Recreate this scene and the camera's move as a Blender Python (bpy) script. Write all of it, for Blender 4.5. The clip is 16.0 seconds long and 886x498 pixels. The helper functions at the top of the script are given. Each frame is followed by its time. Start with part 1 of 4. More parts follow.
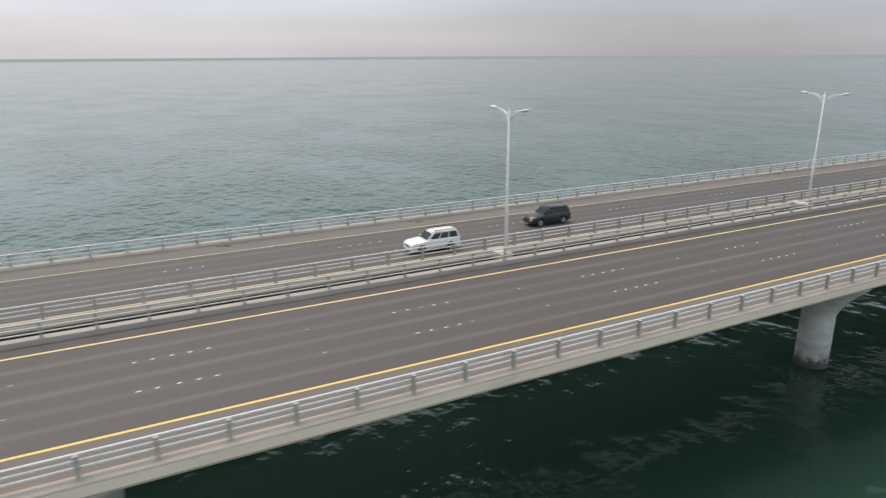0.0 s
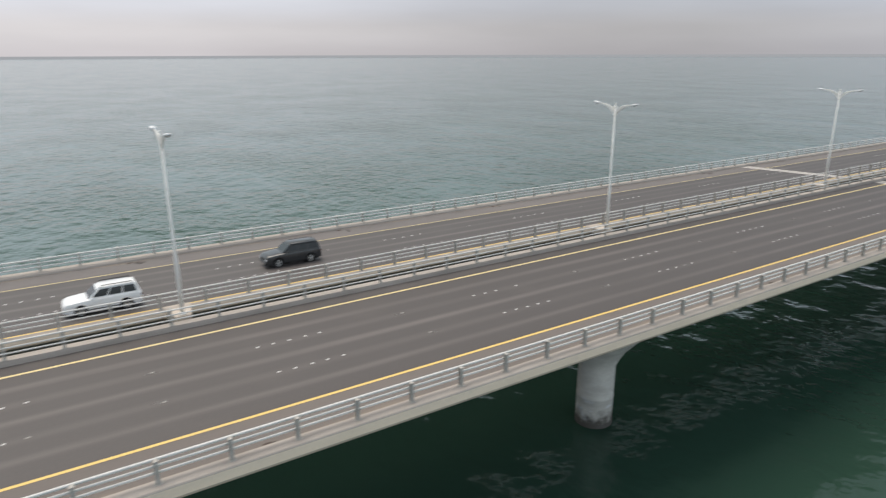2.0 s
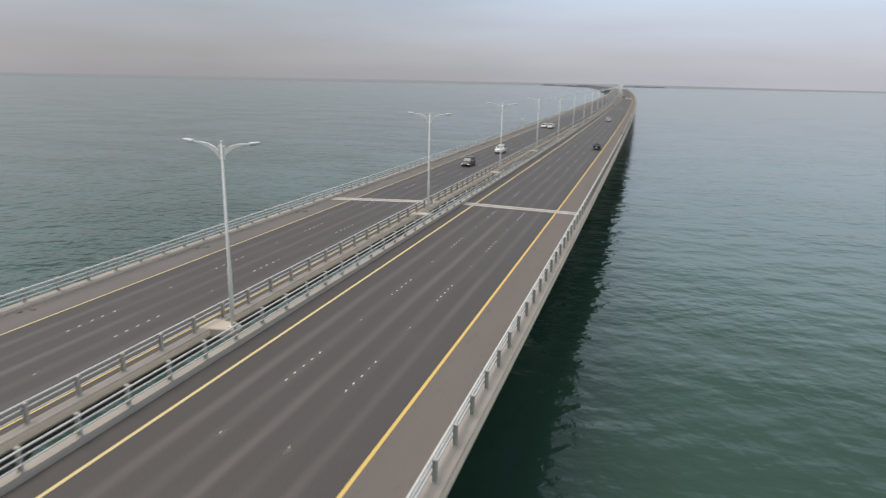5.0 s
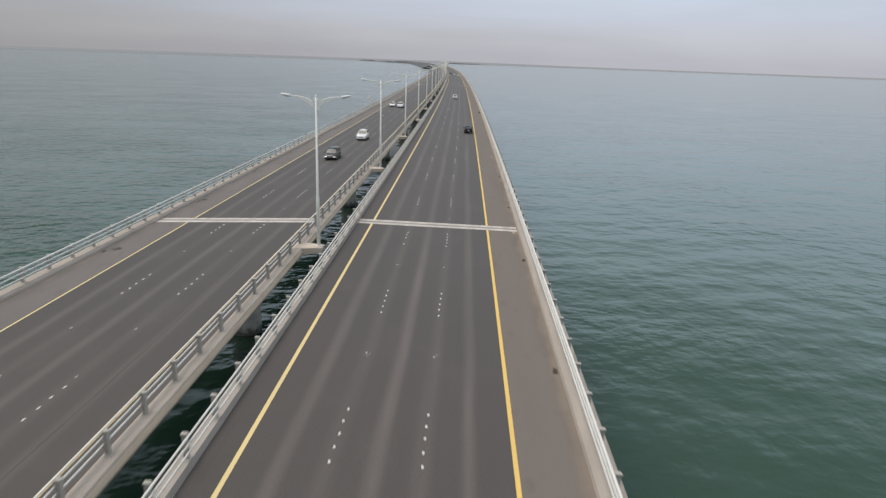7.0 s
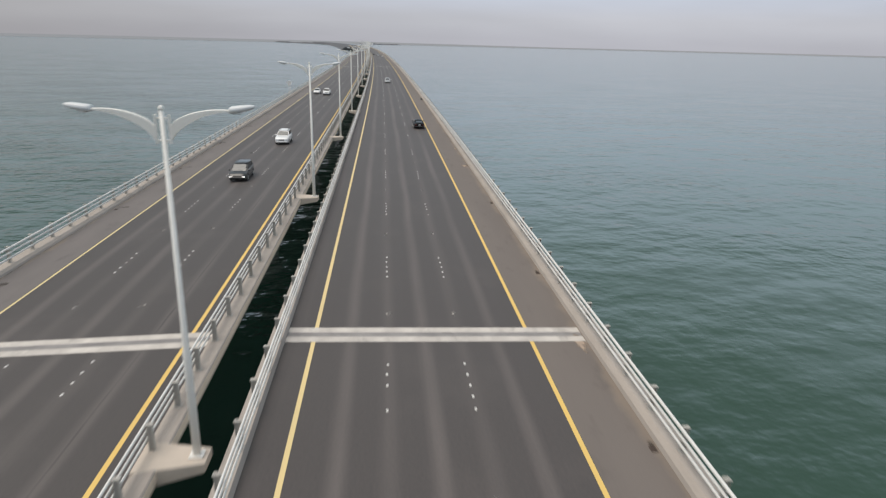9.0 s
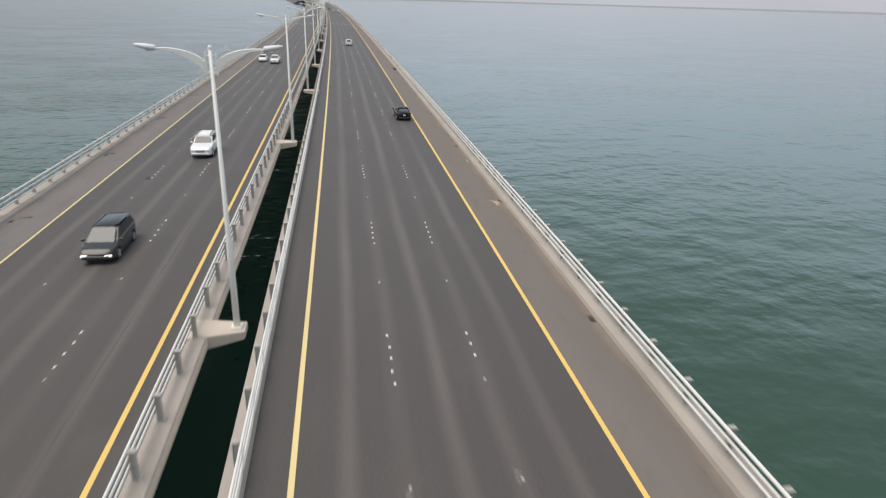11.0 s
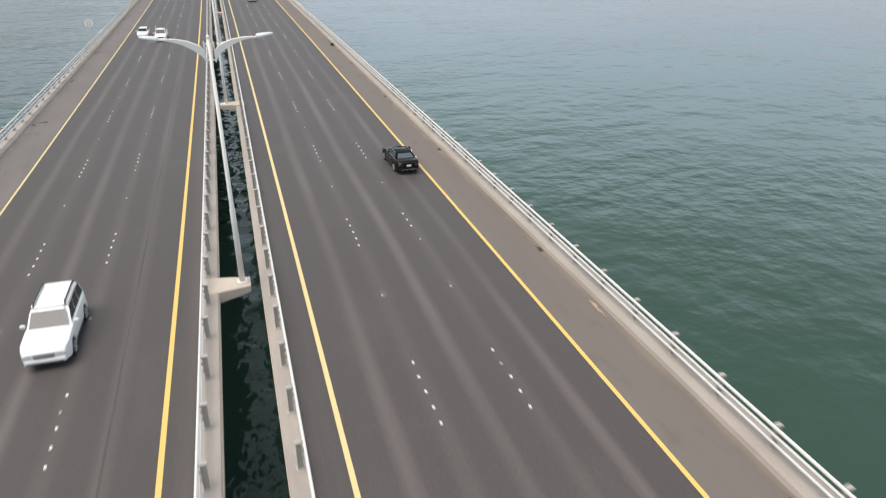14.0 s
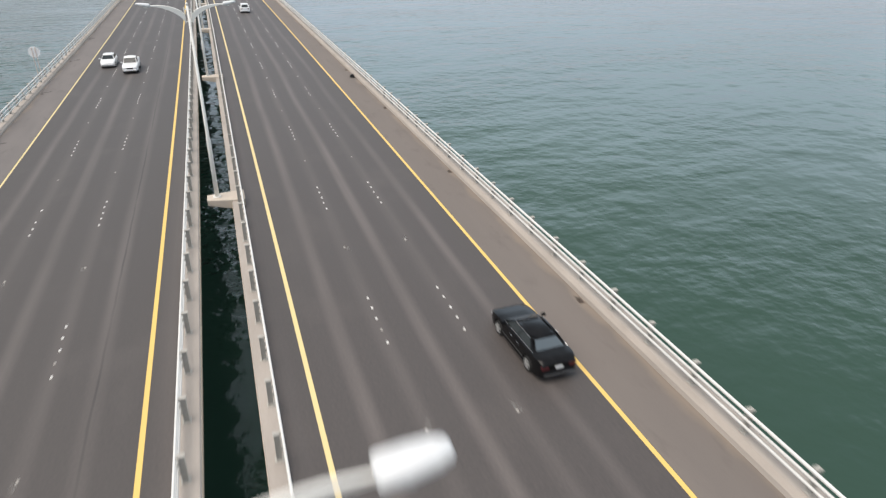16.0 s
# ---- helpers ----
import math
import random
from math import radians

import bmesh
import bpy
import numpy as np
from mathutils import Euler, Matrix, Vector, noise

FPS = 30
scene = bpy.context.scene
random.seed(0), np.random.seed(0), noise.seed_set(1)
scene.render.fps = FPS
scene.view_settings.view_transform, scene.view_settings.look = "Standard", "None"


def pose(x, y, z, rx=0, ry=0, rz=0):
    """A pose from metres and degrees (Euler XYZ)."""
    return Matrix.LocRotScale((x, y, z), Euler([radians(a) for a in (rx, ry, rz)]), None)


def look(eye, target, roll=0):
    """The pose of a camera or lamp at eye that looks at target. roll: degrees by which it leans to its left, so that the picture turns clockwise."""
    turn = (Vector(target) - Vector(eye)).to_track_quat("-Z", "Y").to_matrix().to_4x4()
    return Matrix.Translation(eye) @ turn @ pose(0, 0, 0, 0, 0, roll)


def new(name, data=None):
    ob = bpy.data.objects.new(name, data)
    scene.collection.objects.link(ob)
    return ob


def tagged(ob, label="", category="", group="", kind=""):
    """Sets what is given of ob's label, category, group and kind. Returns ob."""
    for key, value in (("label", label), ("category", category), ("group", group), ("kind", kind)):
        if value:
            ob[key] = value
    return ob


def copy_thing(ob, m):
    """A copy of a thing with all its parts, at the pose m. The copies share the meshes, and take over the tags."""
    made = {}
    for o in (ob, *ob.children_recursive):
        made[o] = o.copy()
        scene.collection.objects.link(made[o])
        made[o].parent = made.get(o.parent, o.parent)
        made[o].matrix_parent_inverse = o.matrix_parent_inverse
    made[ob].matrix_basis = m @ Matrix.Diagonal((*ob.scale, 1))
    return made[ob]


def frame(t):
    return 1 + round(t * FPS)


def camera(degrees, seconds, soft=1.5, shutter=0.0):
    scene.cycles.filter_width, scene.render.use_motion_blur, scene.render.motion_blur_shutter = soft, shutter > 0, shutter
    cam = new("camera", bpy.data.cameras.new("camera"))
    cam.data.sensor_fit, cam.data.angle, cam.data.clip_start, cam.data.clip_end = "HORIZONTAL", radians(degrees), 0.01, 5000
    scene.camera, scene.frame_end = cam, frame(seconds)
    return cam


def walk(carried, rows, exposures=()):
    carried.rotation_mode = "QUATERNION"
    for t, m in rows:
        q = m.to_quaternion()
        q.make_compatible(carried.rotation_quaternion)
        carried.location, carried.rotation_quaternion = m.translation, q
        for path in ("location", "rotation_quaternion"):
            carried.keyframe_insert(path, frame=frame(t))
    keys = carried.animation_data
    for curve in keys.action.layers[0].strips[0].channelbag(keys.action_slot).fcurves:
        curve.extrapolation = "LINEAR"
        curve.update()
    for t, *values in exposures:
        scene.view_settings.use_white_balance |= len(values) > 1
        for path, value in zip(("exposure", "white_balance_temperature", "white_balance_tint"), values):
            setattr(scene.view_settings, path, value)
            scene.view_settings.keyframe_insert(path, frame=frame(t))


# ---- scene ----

cam = camera(68.39, 16.0, 1.3, 0.5)
# seconds, x, y, z, yaw, pitch, roll
PATH = [
    (0, 30.12, -28.36, 16.57, 62.90, -16.63, 0.31),
    (0.5, 29.93, -22.30, 16.55, 62.77, -16.68, 0.36),
    (1, 30.37, -16.14, 16.67, 63.02, -16.86, 0.21),
    (1.5, 29.30, -11.21, 16.71, 60.91, -16.74, 0.20),
    (2, 28.62, -7.09, 16.94, 57.23, -16.75, 0.16),
    (2.5, 27.38, -4.83, 16.98, 51.87, -16.44, -0.13),
    (3, 25.27, -3.58, 16.94, 44.77, -15.91, -0.85),
    (3.5, 22.19, -2.60, 16.83, 36.90, -14.99, -0.72),
    (4, 18.52, -0.97, 16.45, 29.50, -14.55, -0.56),
    (4.5, 14.37, 1.76, 16.47, 22.99, -14.64, -1.10),
    (5, 10.57, 5.45, 16.39, 17.60, -14.64, -1.15),
    (5.2, 8.85, 7.25, 16.28, 15.58, -14.62, -1.18),
    (7.3, -3.67, 32.23, 15.17, 0.82, -16.29, -1.64),
    (7.5, -4.24, 35.09, 14.96, 0.04, -16.17, -1.33),
    (8, -5.72, 42.60, 14.74, -1.82, -16.77, -1.38),
    (8.5, -6.78, 50.31, 14.67, -3.35, -17.29, -1.45),
    (9, -7.48, 58.34, 14.49, -4.63, -17.63, -1.36),
    (9.5, -7.87, 66.52, 14.36, -5.47, -18.21, -1.38),
    (9.7, -8.06, 69.90, 14.32, -5.75, -18.45, -1.40),
    (11.8, -10.52, 103.90, 14.90, -11.48, -23.30, -1.08),
    (12, -10.91, 106.90, 15.09, -12.53, -23.83, -0.88),
    (12.5, -11.48, 112.19, 15.63, -14.13, -24.89, -0.56),
    (13, -12.42, 116.92, 16.13, -15.53, -25.54, -0.97),
    (13.5, -13.17, 121.65, 16.57, -16.64, -26.06, -0.96),
    (14, -13.56, 126.94, 16.77, -17.28, -26.35, -0.69),
    (14.5, -13.86, 132.61, 17.13, -17.79, -26.62, -0.66),
    (15, -13.90, 138.91, 17.16, -18.03, -26.56, -0.70),
    (15.5, -13.67, 145.79, 16.92, -18.17, -26.45, -0.50),
    (16, -13.29, 153.09, 16.70, -18.24, -26.59, -0.40),
]
walk(cam, [(t, pose(x, y, z, 90 + p, r, w)) for t, x, y, z, w, p, r in PATH], [(0, 0.20, 6500, 11), (3.5, 0.16, 6500, 10.2), (5, -0.06, 6500, 10), (9.5, -0.08, 6500, 10.4), (12, 0.24, 6500, 11.2), (16, 0.34, 6500, 11.6)])

# ---- light ----
SUN_AZ, SUN_EL = 100.0, 66.0          # degrees to the left of the road's heading, and up
world = bpy.data.worlds.new("overcast_sky")
scene.world = world
world.use_nodes = True
wn, wl = world.node_tree.nodes, world.node_tree.links
wn.clear()
w_out = wn.new("ShaderNodeOutputWorld")
w_bg = wn.new("ShaderNodeBackground")
w_bg.inputs["Strength"].default_value = 0.1
w_sky = wn.new("ShaderNodeTexSky")
w_sky.sky_type = "NISHITA"
w_sky.sun_disc = False
w_sky.sun_elevation, w_sky.sun_rotation = radians(SUN_EL), radians(-SUN_AZ)
w_sky.air_density, w_sky.dust_density, w_sky.ozone_density = 1.2, 4.0, 1.0
w_co = wn.new("ShaderNodeTexCoord")
w_sep = wn.new("ShaderNodeSeparateXYZ")
wl.new(w_co.outputs["Generated"], w_sep.inputs[0])
w_ramp = wn.new("ShaderNodeValToRGB")
w_ramp.color_ramp.interpolation = "EASE"
cr = w_ramp.color_ramp.elements
cr[0].position, cr[0].color = 0.0, (0.475, 0.468, 0.488, 1)
cr[1].position, cr[1].color = 1.0, (0.48, 0.50, 0.52, 1)
for at_z, col in ((0.03, (0.52, 0.518, 0.535, 1)), (0.07, (0.55, 0.58, 0.64, 1)), (0.13, (0.58, 0.67, 0.77, 1)), (0.22, (0.74, 0.885, 0.98, 1)), (0.32, (0.65, 0.775, 0.85, 1)), (0.50, (0.40, 0.46, 0.50, 1)), (0.74, (0.46, 0.50, 0.53, 1)), (0.88, (0.47, 0.50, 0.52, 1))):
    e = cr.new(at_z)
    e.color = col
wl.new(w_sep.outputs["Z"], w_ramp.inputs[0])
w_no = wn.new("ShaderNodeTexNoise")          # faint streaks of cloud
w_no.inputs["Scale"].default_value = 2.2
w_no.inputs["Detail"].default_value = 5
w_map = wn.new("ShaderNodeMapping")
w_map.inputs["Scale"].default_value = (1, 1, 7)
wl.new(w_co.outputs["Generated"], w_map.inputs[0])
wl.new(w_map.outputs[0], w_no.inputs["Vector"])
w_nr = wn.new("ShaderNodeMapRange")
w_nr.inputs["From Min"].default_value, w_nr.inputs["From Max"].default_value = 0.3, 0.7
w_nr.inputs["To Min"].default_value, w_nr.inputs["To Max"].default_value = 9.0, 10.6
wl.new(w_no.outputs["Fac"], w_nr.inputs["Value"])
w_mul = wn.new("ShaderNodeVectorMath")
w_mul.operation = "SCALE"
w_az = wn.new("ShaderNodeValToRGB")          # the haze is brighter over the sea to the right
az_el = w_az.color_ramp.elements
az_el[0].position, az_el[0].color = 0.0, (0.88, 0.855, 0.84, 1)
az_el[1].position, az_el[1].color = 1.0, (1.50, 1.50, 1.48, 1)
for at_x, v, tint in ((0.2, 0.83, -0.01), (0.32, 0.92, 0.02), (0.43, 1.10, 0.04), (0.58, 1.20, 0.05), (0.75, 1.19, 0.05), (0.88, 1.14, 0.05), (0.95, 1.40, 0.0)):
    az_el.new(at_x).color = (v * (1 - tint / 2), v, v * (1 + tint), 1)
w_half = wn.new("ShaderNodeMapRange")
w_half.inputs["From Min"].default_value, w_half.inputs["From Max"].default_value = -1.0, 1.0
wl.new(w_sep.outputs["X"], w_half.inputs["Value"])
wl.new(w_half.outputs[0], w_az.inputs[0])
w_tint = wn.new("ShaderNodeVectorMath")
w_tint.operation = "MULTIPLY"
wl.new(w_ramp.outputs[0], w_tint.inputs[0])
wl.new(w_az.outputs[0], w_tint.inputs[1])
wl.new(w_tint.outputs[0], w_mul.inputs[0])
w_dot = wn.new("ShaderNodeVectorMath")       # a soft glow where the sun stands behind the haze
w_dot.operation = "DOT_PRODUCT"
w_dot.inputs[1].default_value = (-0.985, -0.174, 0.0)
wl.new(w_co.outputs["Generated"], w_dot.inputs[0])
w_glow = wn.new("ShaderNodeMapRange")
w_glow.interpolation_type = "SMOOTHSTEP"
for key, v in (("From Min", 0.55), ("From Max", 1.05), ("To Min", 1.0), ("To Max", 1.43)):
    w_glow.inputs[key].default_value = v
wl.new(w_dot.outputs["Value"], w_glow.inputs["Value"])
w_gain2 = wn.new("ShaderNodeMath")
w_gain2.operation = "MULTIPLY"
wl.new(w_nr.outputs[0], w_gain2.inputs[0])
wl.new(w_glow.outputs[0], w_gain2.inputs[1])
wl.new(w_gain2.outputs[0], w_mul.inputs["Scale"])
w_mix = wn.new("ShaderNodeMix")
w_mix.data_type = "RGBA"
w_mix.inputs[0].default_value = 0.93
wl.new(w_sky.outputs[0], w_mix.inputs[6])
wl.new(w_mul.outputs[0], w_mix.inputs[7])
wl.new(w_mix.outputs[2], w_bg.inputs["Color"])
wl.new(w_bg.outputs[0], w_out.inputs[0])

sun_data = bpy.data.lights.new("sun", "SUN")
sun_data.energy, sun_data.angle, sun_data.color = 2.82, radians(50), (1.0, 0.915, 0.81)
sun_lamp = new("sun", sun_data)
az, el = radians(SUN_AZ), radians(SUN_EL)
sun_lamp.matrix_world = look((-math.sin(az) * math.cos(el) * 100, math.cos(az) * math.cos(el) * 100, math.sin(el) * 100), (0, 0, 0))

# ---- plan ----
BEND = -2.18e-5                       # the road's sideways bend: x = BEND * s * s
WATER = -12.0
START, END = -220.0, 1900.0           # the bridge
JOINT = 89.03
LAMP_GAP, LAMP_X = 39.095, -13.95
PIER_GAP, PIER_S = 60.5, 28.9


def fall(off):
    """Both carriageways drain outwards: the height of the road surface across the bridge."""
    off = max(-34.0, min(6.0, off))
    return -0.014 * off if off > -14.1 else 0.096 + 0.0403 * (off + 17.17)


def at(s, off, h):
    """The place s metres along the road, off metres to the right of the right edge line, h metres up."""
    return Vector((BEND * s * s + off, s - off * 2 * BEND * s, h + fall(off)))


def stand(s, off, h, turn=0.0):
    return Matrix.Translation(at(s, off, h)) @ Matrix.Rotation(math.atan(-2 * BEND * s) + radians(turn), 4, "Z")


def steps(a, b, step):
    n = max(1, round((b - a) / step))
    return [a + (b - a) * i / n for i in range(n + 1)]


# ---- materials ----
def material(name, base, rough=0.7, metal=0.0):
    m = bpy.data.materials.new(name)
    m.use_nodes = True
    b = m.node_tree.nodes["Principled BSDF"]
    b.inputs["Base Color"].default_value = (*base, 1)
    b.inputs["Roughness"].default_value = rough
    b.inputs["Metallic"].default_value = metal
    return m, m.node_tree.nodes, m.node_tree.links, b


def noise_node(n, l, co, scale, detail=4.0, stretch=(1, 1, 1), rough=0.55):
    mp = n.new("ShaderNodeMapping")
    mp.inputs["Scale"].default_value = stretch
    l.new(co, mp.inputs[0])
    t = n.new("ShaderNodeTexNoise")
    t.inputs["Scale"].default_value = scale
    t.inputs["Detail"].default_value = detail
    t.inputs["Roughness"].default_value = rough
    l.new(mp.outputs[0], t.inputs["Vector"])
    return t.outputs["Fac"]


def span(n, l, value, a, b, lo=0.0, hi=1.0):
    r = n.new("ShaderNodeMapRange")
    for key, v in (("From Min", a), ("From Max", b), ("To Min", lo), ("To Max", hi)):
        r.inputs[key].default_value = v
    l.new(value, r.inputs["Value"])
    return r.outputs[0]


def mixed(n, l, fac, a, b, mode="MIX"):
    x = n.new("ShaderNodeMix")
    x.data_type, x.blend_type = "RGBA", mode
    for slot, v in ((0, fac), (6, a), (7, b)):
        if isinstance(v, (int, float)):
            x.inputs[slot].default_value = v
        elif isinstance(v, tuple):
            x.inputs[slot].default_value = (*v, 1)
        else:
            l.new(v, x.inputs[slot])
    return x.outputs[2]


def bump(n, l, b, height, strength, distance):
    k = n.new("ShaderNodeBump")
    k.inputs["Strength"].default_value, k.inputs["Distance"].default_value = strength, distance
    l.new(height, k.inputs["Height"])
    l.new(k.outputs[0], b.inputs["Normal"])
    return k


def math_node(n, l, op, a, b=None):
    k = n.new("ShaderNodeMath")
    k.operation = op
    for i, v in enumerate((a, b)):
        if v is None:
            continue
        if isinstance(v, (int, float)):
            k.inputs[i].default_value = v
        else:
            l.new(v, k.inputs[i])
    return k.outputs[0]


def worn(name, base, second, rough=0.7, metal=0.0, scale=1.2, fine=22.0, amount=0.6, grain=0.25, relief=0.004, stretch=(1, 1, 1)):
    """A surface with large stains and fine grain, by the thing's own coordinates."""
    m, n, l, b = material(name, base, rough, metal)
    co = n.new("ShaderNodeTexCoord").outputs["Object"]
    big = span(n, l, noise_node(n, l, co, scale, 5, stretch), 0.35, 0.7, 0, amount)
    small = noise_node(n, l, co, fine, 3)
    col = mixed(n, l, big, base, second)
    col = mixed(n, l, grain, col, mixed(n, l, small, tuple(c * 0.55 for c in base), tuple(min(1, c * 1.35) for c in base)))
    l.new(col, b.inputs["Base Color"])
    l.new(span(n, l, big, 0, 1, rough, min(1, rough + 0.15)), b.inputs["Roughness"])
    bump(n, l, b, small, 0.4, relief)
    return m


def asphalt(name, base, pale, lanes, side):
    """Road surface: streaks along the lanes, patches, grain. UV: metres across, metres along."""
    m, n, l, b = material(name, base, 0.85)
    b.inputs["Specular IOR Level"].default_value = 0.5
    uv = n.new("ShaderNodeUVMap").outputs[0]
    sep = n.new("ShaderNodeSeparateXYZ")
    l.new(uv, sep.inputs[0])
    wob = span(n, l, noise_node(n, l, uv, 0.035, 3, (0.4, 1, 1)), 0.2, 0.8, -0.18, 0.18)
    across = math_node(n, l, "ADD", sep.outputs[0], wob)
    fade = span(n, l, noise_node(n, l, uv, 0.05, 4, (6, 1, 1)), 0.3, 0.7, 0.35, 1.0)
    total = None
    for c, width, gain in lanes:
        d = math_node(n, l, "ABSOLUTE", math_node(n, l, "SUBTRACT", across, c))
        r = n.new("ShaderNodeMapRange")
        r.interpolation_type = "SMOOTHSTEP"
        for key, v in (("From Min", 0), ("From Max", width), ("To Min", gain), ("To Max", 0)):
            r.inputs[key].default_value = v
        l.new(d, r.inputs["Value"])
        total = r.outputs[0] if total is None else math_node(n, l, "ADD", total, r.outputs[0])
    streak = math_node(n, l, "MULTIPLY", total, fade)
    thin = span(n, l, noise_node(n, l, uv, 1.0, 3, (2.2, 0.03, 1)), 0.35, 0.7, 0, 0.35)
    col = mixed(n, l, streak, base, pale)
    col = mixed(n, l, thin, col, tuple(c * 0.72 for c in base))
    stain = span(n, l, noise_node(n, l, uv, 0.16, 6, (1.6, 1, 1)), 0.55, 0.75, 0, 0.45)
    col = mixed(n, l, stain, col, side)
    grain = noise_node(n, l, uv, 9.0, 4)
    col = mixed(n, l, 0.35, col, mixed(n, l, grain, tuple(c * 0.6 for c in base), tuple(c * 1.45 for c in pale)))
    l.new(col, b.inputs["Base Color"])
    l.new(span(n, l, grain, 0.3, 0.7, 0.55, 0.72), b.inputs["Roughness"])
    bump(n, l, b, grain, 0.3, 0.006)
    return m


def seam(mat, off, dark):
    """A thin dark paving seam along the road at one offset."""
    n, l = mat.node_tree.nodes, mat.node_tree.links
    b = n["Principled BSDF"]
    old = b.inputs["Base Color"].links[0].from_socket
    uv = n.new("ShaderNodeUVMap").outputs[0]
    sep = n.new("ShaderNodeSeparateXYZ")
    l.new(uv, sep.inputs[0])
    wob = span(n, l, noise_node(n, l, uv, 0.3, 4), 0.3, 0.7, -0.03, 0.03)
    d = math_node(n, l, "ABSOLUTE", math_node(n, l, "SUBTRACT", math_node(n, l, "ADD", sep.outputs[0], wob), off))
    broken = span(n, l, noise_node(n, l, uv, 0.12, 3), 0.35, 0.6, 0.05, 0.55)
    l.new(mixed(n, l, math_node(n, l, "MULTIPLY", span(n, l, d, 0.02, 0.07, 1, 0), broken), old, dark), b.inputs["Base Color"])


def sheeted(name, base, second, rough=0.8, scale=0.5, grain=12.0, along=0.25, amount=0.7, dirt=None, relief=0.006, dust=()):
    """A long strip (kerb, line, shoulder) by UV metres across and along."""
    m, n, l, b = material(name, base, rough)
    uv = n.new("ShaderNodeUVMap").outputs[0]
    big = span(n, l, noise_node(n, l, uv, scale, 5, (1.5, along, 1)), 0.35, 0.7, 0, amount)
    small = noise_node(n, l, uv, grain, 4)
    col = mixed(n, l, big, base, second)
    col = mixed(n, l, 0.28, col, mixed(n, l, small, tuple(c * 0.55 for c in base), tuple(min(1, c * 1.3) for c in base)))
    if dirt:
        patch = span(n, l, noise_node(n, l, uv, 0.9, 6, (1.0, 0.35, 1), 0.65), 0.56, 0.72, 0, 0.5)
        col = mixed(n, l, patch, col, dirt)
    for edge in dust:                                        # sand gathered in a ragged strip along a kerb
        sep = n.new("ShaderNodeSeparateXYZ")
        l.new(uv, sep.inputs[0])
        d = math_node(n, l, "ABSOLUTE", math_node(n, l, "SUBTRACT", sep.outputs[0], edge))
        d = math_node(n, l, "ADD", d, span(n, l, noise_node(n, l, uv, 0.5, 5, (1, 0.5, 1)), 0.3, 0.7, -0.3, 0.45))
        col = mixed(n, l, span(n, l, d, 0.0, 0.5, 0.65, 0), col, (0.235, 0.19, 0.15))
    l.new(col, b.inputs["Base Color"])
    bump(n, l, b, small, 0.35, relief)
    return m


LANE_R = [(-1.85, 0.5, 0.6), (-5.5, 0.55, 0.75), (-9.2, 0.55, 0.7), (-3.67, 0.6, 0.35), (-7.34, 0.6, 0.35), (-12.0, 0.9, 0.45)]
LANE_L = [(-19.1, 0.55, 0.65), (-22.95, 0.55, 0.75), (-26.75, 0.55, 0.7), (-21.0, 0.6, 0.35), (-24.85, 0.6, 0.35), (-16.2, 0.9, 0.45)]
M_ROAD_R = asphalt("asphalt_east", (0.0285, 0.0249, 0.0241), (0.172, 0.148, 0.139), LANE_R, (0.065, 0.055, 0.050))
M_ROAD_L = asphalt("asphalt_west", (0.029, 0.0256, 0.0250), (0.156, 0.136, 0.128), LANE_L, (0.072, 0.063, 0.059))
seam(M_ROAD_L, -19.1, (0.02, 0.019, 0.019))
M_SHOULDER = sheeted("shoulder_asphalt", (0.160, 0.138, 0.124), (0.130, 0.113, 0.103), 0.9, 0.25, 14.0, 0.2, 0.8, (0.098, 0.085, 0.077), 0.006, (2.88,))
M_SHOULDER_W = sheeted("shoulder_asphalt_west", (0.158, 0.143, 0.137), (0.122, 0.112, 0.108), 0.9, 0.3, 14.0, 0.35, 0.9, (0.088, 0.081, 0.078), 0.006, (-31.8,))
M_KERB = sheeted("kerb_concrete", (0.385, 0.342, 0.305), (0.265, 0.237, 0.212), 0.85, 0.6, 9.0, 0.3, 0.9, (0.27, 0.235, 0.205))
# Lighter and warmer than the kerb: sky light on the side painted in.
M_FASCIA_SIDE_LIT = sheeted("side_lit_fascia_concrete", (0.92, 0.735, 0.575), (0.78, 0.62, 0.485), 0.85, 0.7, 8.0, 0.3, 0.8, (0.50, 0.44, 0.38))
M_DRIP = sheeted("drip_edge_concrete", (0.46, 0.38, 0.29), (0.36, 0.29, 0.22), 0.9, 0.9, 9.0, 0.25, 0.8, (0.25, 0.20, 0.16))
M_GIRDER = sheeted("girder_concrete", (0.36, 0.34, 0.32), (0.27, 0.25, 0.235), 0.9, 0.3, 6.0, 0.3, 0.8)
M_YELLOW = sheeted("yellow_paint", (0.72, 0.49, 0.135), (0.62, 0.44, 0.16), 0.6, 0.8, 16.0, 0.3, 0.6)
M_YELLOW_PALE = sheeted("faded_yellow_paint", (0.72, 0.563, 0.265), (0.60, 0.488, 0.26), 0.6, 0.8, 16.0, 0.3, 0.6)
M_YELLOW_FAINT = sheeted("dusty_yellow_paint", (0.66, 0.54, 0.27), (0.50, 0.42, 0.25), 0.7, 0.8, 16.0, 0.3, 0.8)
M_JOINT = sheeted("joint_mortar", (0.58, 0.545, 0.50), (0.36, 0.33, 0.305), 0.85, 0.8, 12.0, 0.6, 1.0, (0.085, 0.077, 0.072))
M_JOINT_STEEL = sheeted("joint_steel", (0.27, 0.255, 0.245), (0.12, 0.11, 0.11), 0.6, 0.6, 12.0, 1.0, 0.9)
M_STUD = worn("stud_ceramic", (0.80, 0.78, 0.74), (0.45, 0.42, 0.38), 0.4, 0, 4.0, 40.0)
